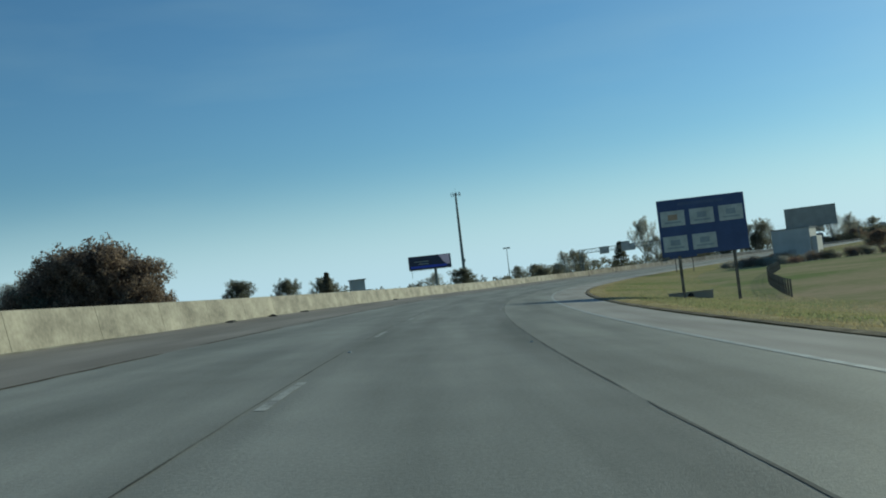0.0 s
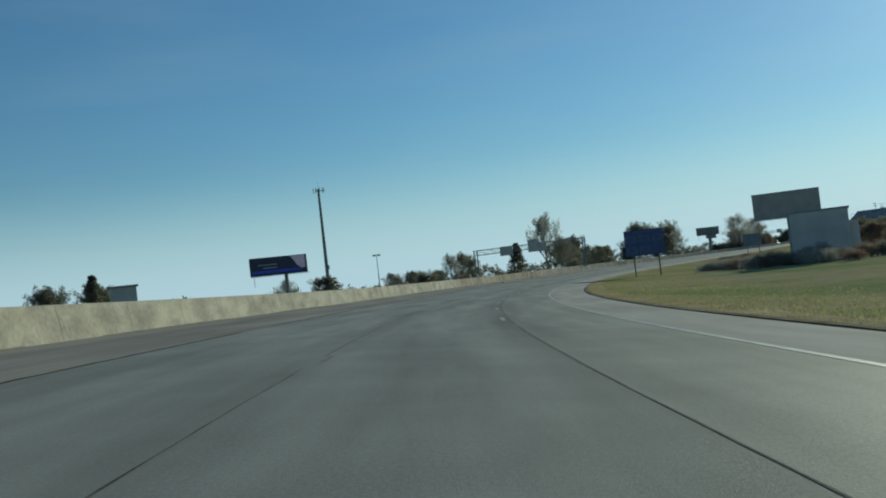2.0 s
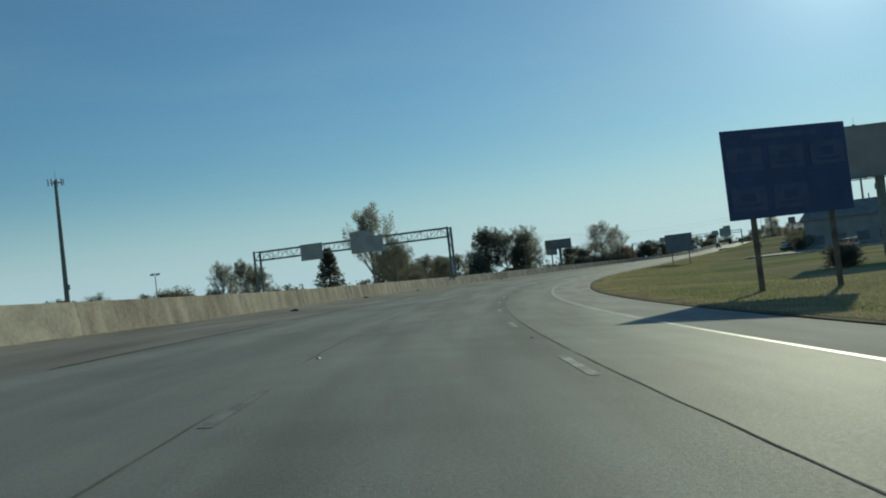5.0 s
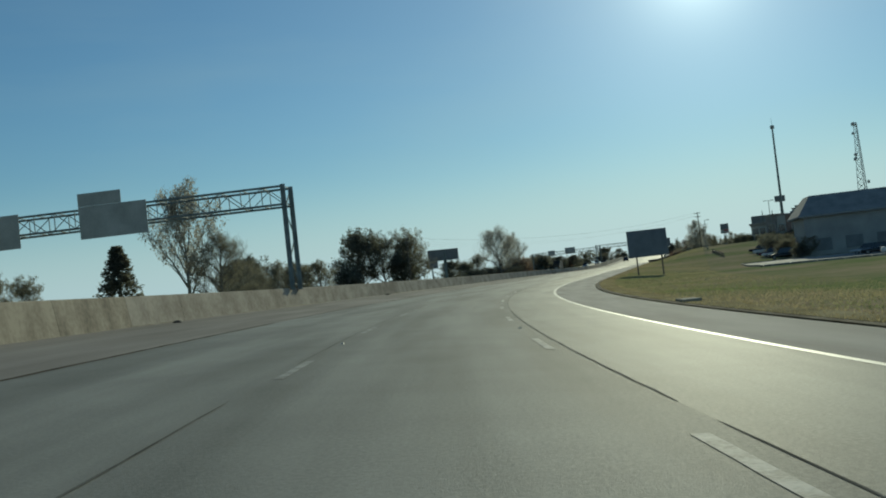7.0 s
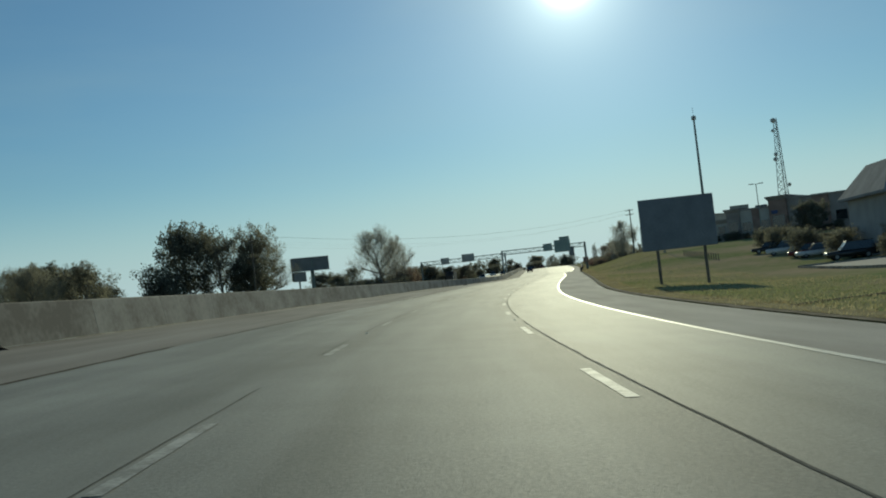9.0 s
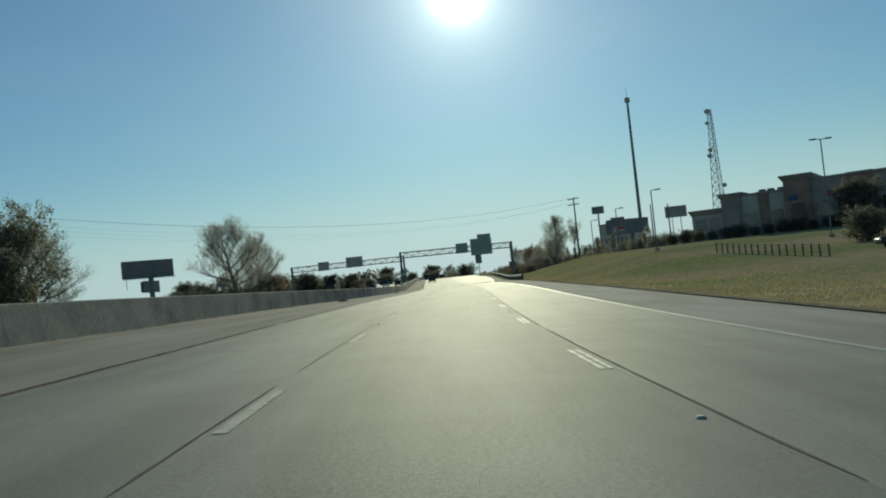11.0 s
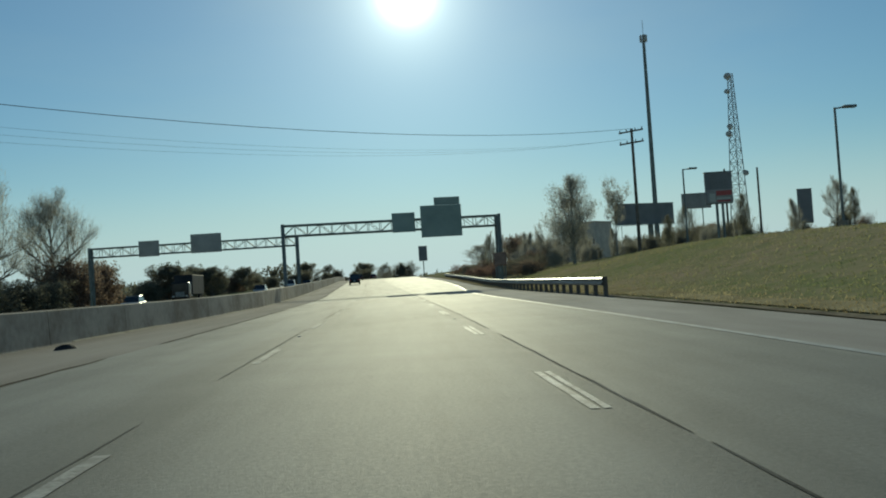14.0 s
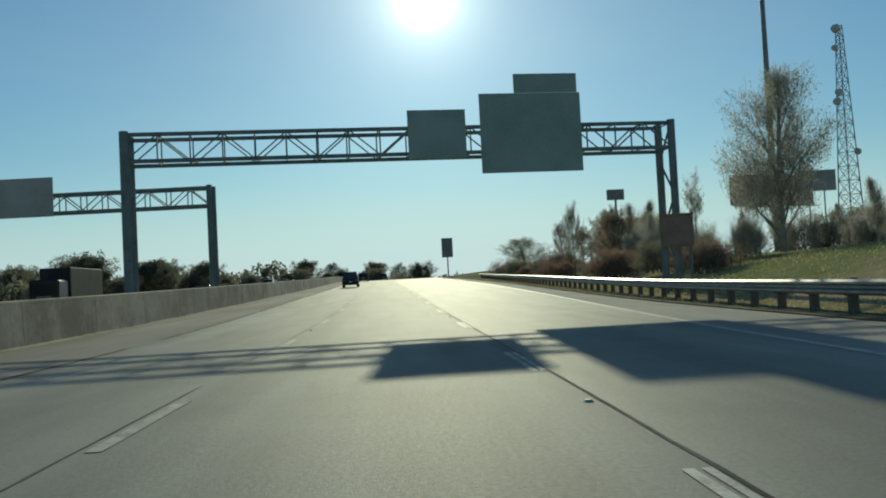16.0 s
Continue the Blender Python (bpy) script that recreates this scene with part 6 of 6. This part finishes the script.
# ---- vehicles ----
def car(s, d, paint, label, back=False, suv=False, at=None, yaw=None, lamps=True):
    if at is None:
        x, y, h = plan(s, d)
        z = surface(s, d) if d > barrier_d(s) else ground_z(s, d) + 0.06
    else:
        x, y = at
        h, z = yaw, ground_at(*at)
    h += math.pi if back else 0
    g = thing("car", Matrix.Translation((x, y, z)) @ Matrix.Rotation(h, 4, "Z"), label, "car", "vehicles on and beside the highway")
    L, W, Hb, Ht = 4.7, 1.84, (0.95 if suv else 0.85), (1.70 if suv else 1.45)
    bm = bmesh.new()
    box(bm, 0, 0, (0.28 + Hb) / 2, W, L, Hb - 0.28, 0.11)
    for v in bm.verts:
        if v.co.z > Hb - 0.2 and v.co.y > L * 0.3:
            v.co.z -= 0.10
    body = part("body", bm, M[paint], g, "", True)
    y0, y1 = (-L * 0.47, L * 0.16) if suv else (-L * 0.38, L * 0.17)
    ins = 0.55 if not suv else 0.22
    vs = [(-W / 2 + .05, y0, Hb - .02), (W / 2 - .05, y0, Hb - .02), (W / 2 - .05, y1 + .35, Hb - .02), (-W / 2 + .05, y1 + .35, Hb - .02),
          (-W / 2 + .2, y0 + ins, Ht), (W / 2 - .2, y0 + ins, Ht), (W / 2 - .2, y1 - .35, Ht), (-W / 2 + .2, y1 - .35, Ht)]
    part("cabin", (vs, [(0, 1, 5, 4), (1, 2, 6, 5), (2, 3, 7, 6), (3, 0, 4, 7), (4, 5, 6, 7)]), M["glass"], body, "dark window glass")
    part("roof_panel", box_mesh(0, (y0 + ins + y1 - .35) / 2, Ht + 0.015, W - .36, (y1 - .35) - (y0 + ins) + 0.06, 0.05, 0.02), M[paint], body)
    for sx in (-1, 1):
        for yy in (-L * 0.30, L * 0.31):
            wheel = part("wheel", tube_data([(sx * (W / 2 - 0.22), yy, 0.33), (sx * (W / 2 - 0.005), yy, 0.33)], [0.33, 0.33], 16), M["rubber"], g)
            part("rim", tube_data([(sx * (W / 2 - 0.02), yy, 0.33), (sx * (W / 2 + 0.008), yy, 0.33)], [0.20, 0.18], 12), M["galvanised"], wheel)
        part("tail_lamp", box_mesh(sx * (W / 2 - 0.2), -L / 2 + 0.01, Hb - 0.18, 0.34, 0.05, 0.17, 0.02), M["lamp_red"], body, "red tail lamp")
        part("headlamp", box_mesh(sx * (W / 2 - 0.22), L / 2 - 0.01, Hb - 0.26, 0.36, 0.06, 0.15, 0.02), M["lamp_clear"], body, "clear headlamp")
    part("bumper", box_mesh(0, -L / 2 - 0.02, 0.42, W * 0.94, 0.12, 0.2, 0.03), M["rubber"], body)
    part("number_plate", box_mesh(0, -L / 2 - 0.085, 0.62, 0.34, 0.012, 0.16), M["plate_white"], body, "blank pale plate")
    return g


car(622, -4.2, "car_dark", "dark sport utility vehicle driving in the passing lane", suv=True)
car(690, -4.0, "car_dark", "dark saloon car far ahead near the crest")
car(735, -0.2, "car_red", "dark red car far ahead near the crest")
car(*near(225, 510), "car_white", "white car coming in the opposing lanes", back=True)
car(612, -19.0, "car_silver", "silver car coming in the opposing lanes", back=True)
car(650, -14.0, "car_dark", "dark car coming in the opposing lanes", back=True)
car(660, -18.0, "car_white", "white car coming in the opposing lanes", back=True, suv=True)
for k, (s, d) in enumerate(((374, 44), (388, 44), (394.2, 43.6), (410, 33.6), (421, 33.2), (424.2, 33), (434, 32.5), (441, 32))):
    x, y, h = plan(s, d)
    car(0, 0, ("car_white", "car_dark", "car_silver", "car_dark", "car_white", "car_red")[k % 6], "parked " + ("white", "dark", "silver", "dark", "white", "dark red")[k % 6] + " car on the lot by the field",
        at=(x, y), yaw=h + 1.45 + 0.07 * math.sin(5 * k), suv=k % 3 == 0)


def truck(s, d):
    x, y, h = plan(s, d)
    g = thing("box_truck", Matrix.Translation((x, y, ground_z(s, d) + 0.06)) @ Matrix.Rotation(h + math.pi, 4, "Z"), "dark heavy lorry with box body in the opposing lanes", "truck", "vehicles on and beside the highway")
    part("cargo_box", box_mesh(0, -4.0, 2.35, 2.5, 9.0, 2.7, 0.04), M["lorry_paint"], g)
    bm = box_mesh(0, 2.1, 1.55, 2.35, 2.3, 2.3, 0.14)
    cab = part("cab", bm, M["car_dark"], g)
    part("windscreen", box_mesh(0, 3.24, 2.0, 2.0, 0.06, 0.85, 0.02), M["glass"], cab)
    part("grille", box_mesh(0, 3.25, 1.05, 1.2, 0.06, 0.7, 0.02), M["galvanised"], cab)
    for sx in (-1, 1):
        part("headlamp", box_mesh(sx * 0.9, 3.25, 0.8, 0.32, 0.07, 0.2, 0.02), M["lamp_clear"], cab)
        for yy in (2.2, -5.6, -6.9):
            part("wheel", tube_data([(sx * 0.88, yy, 0.5), (sx * 1.2, yy, 0.5)], [0.5, 0.5], 16), M["rubber"], g)
    part("chassis", box_mesh(0, -2.5, 0.85, 1.0, 11.5, 0.3, 0.02), M["steel"], g)
    return g


truck(*near(242, 528.5))
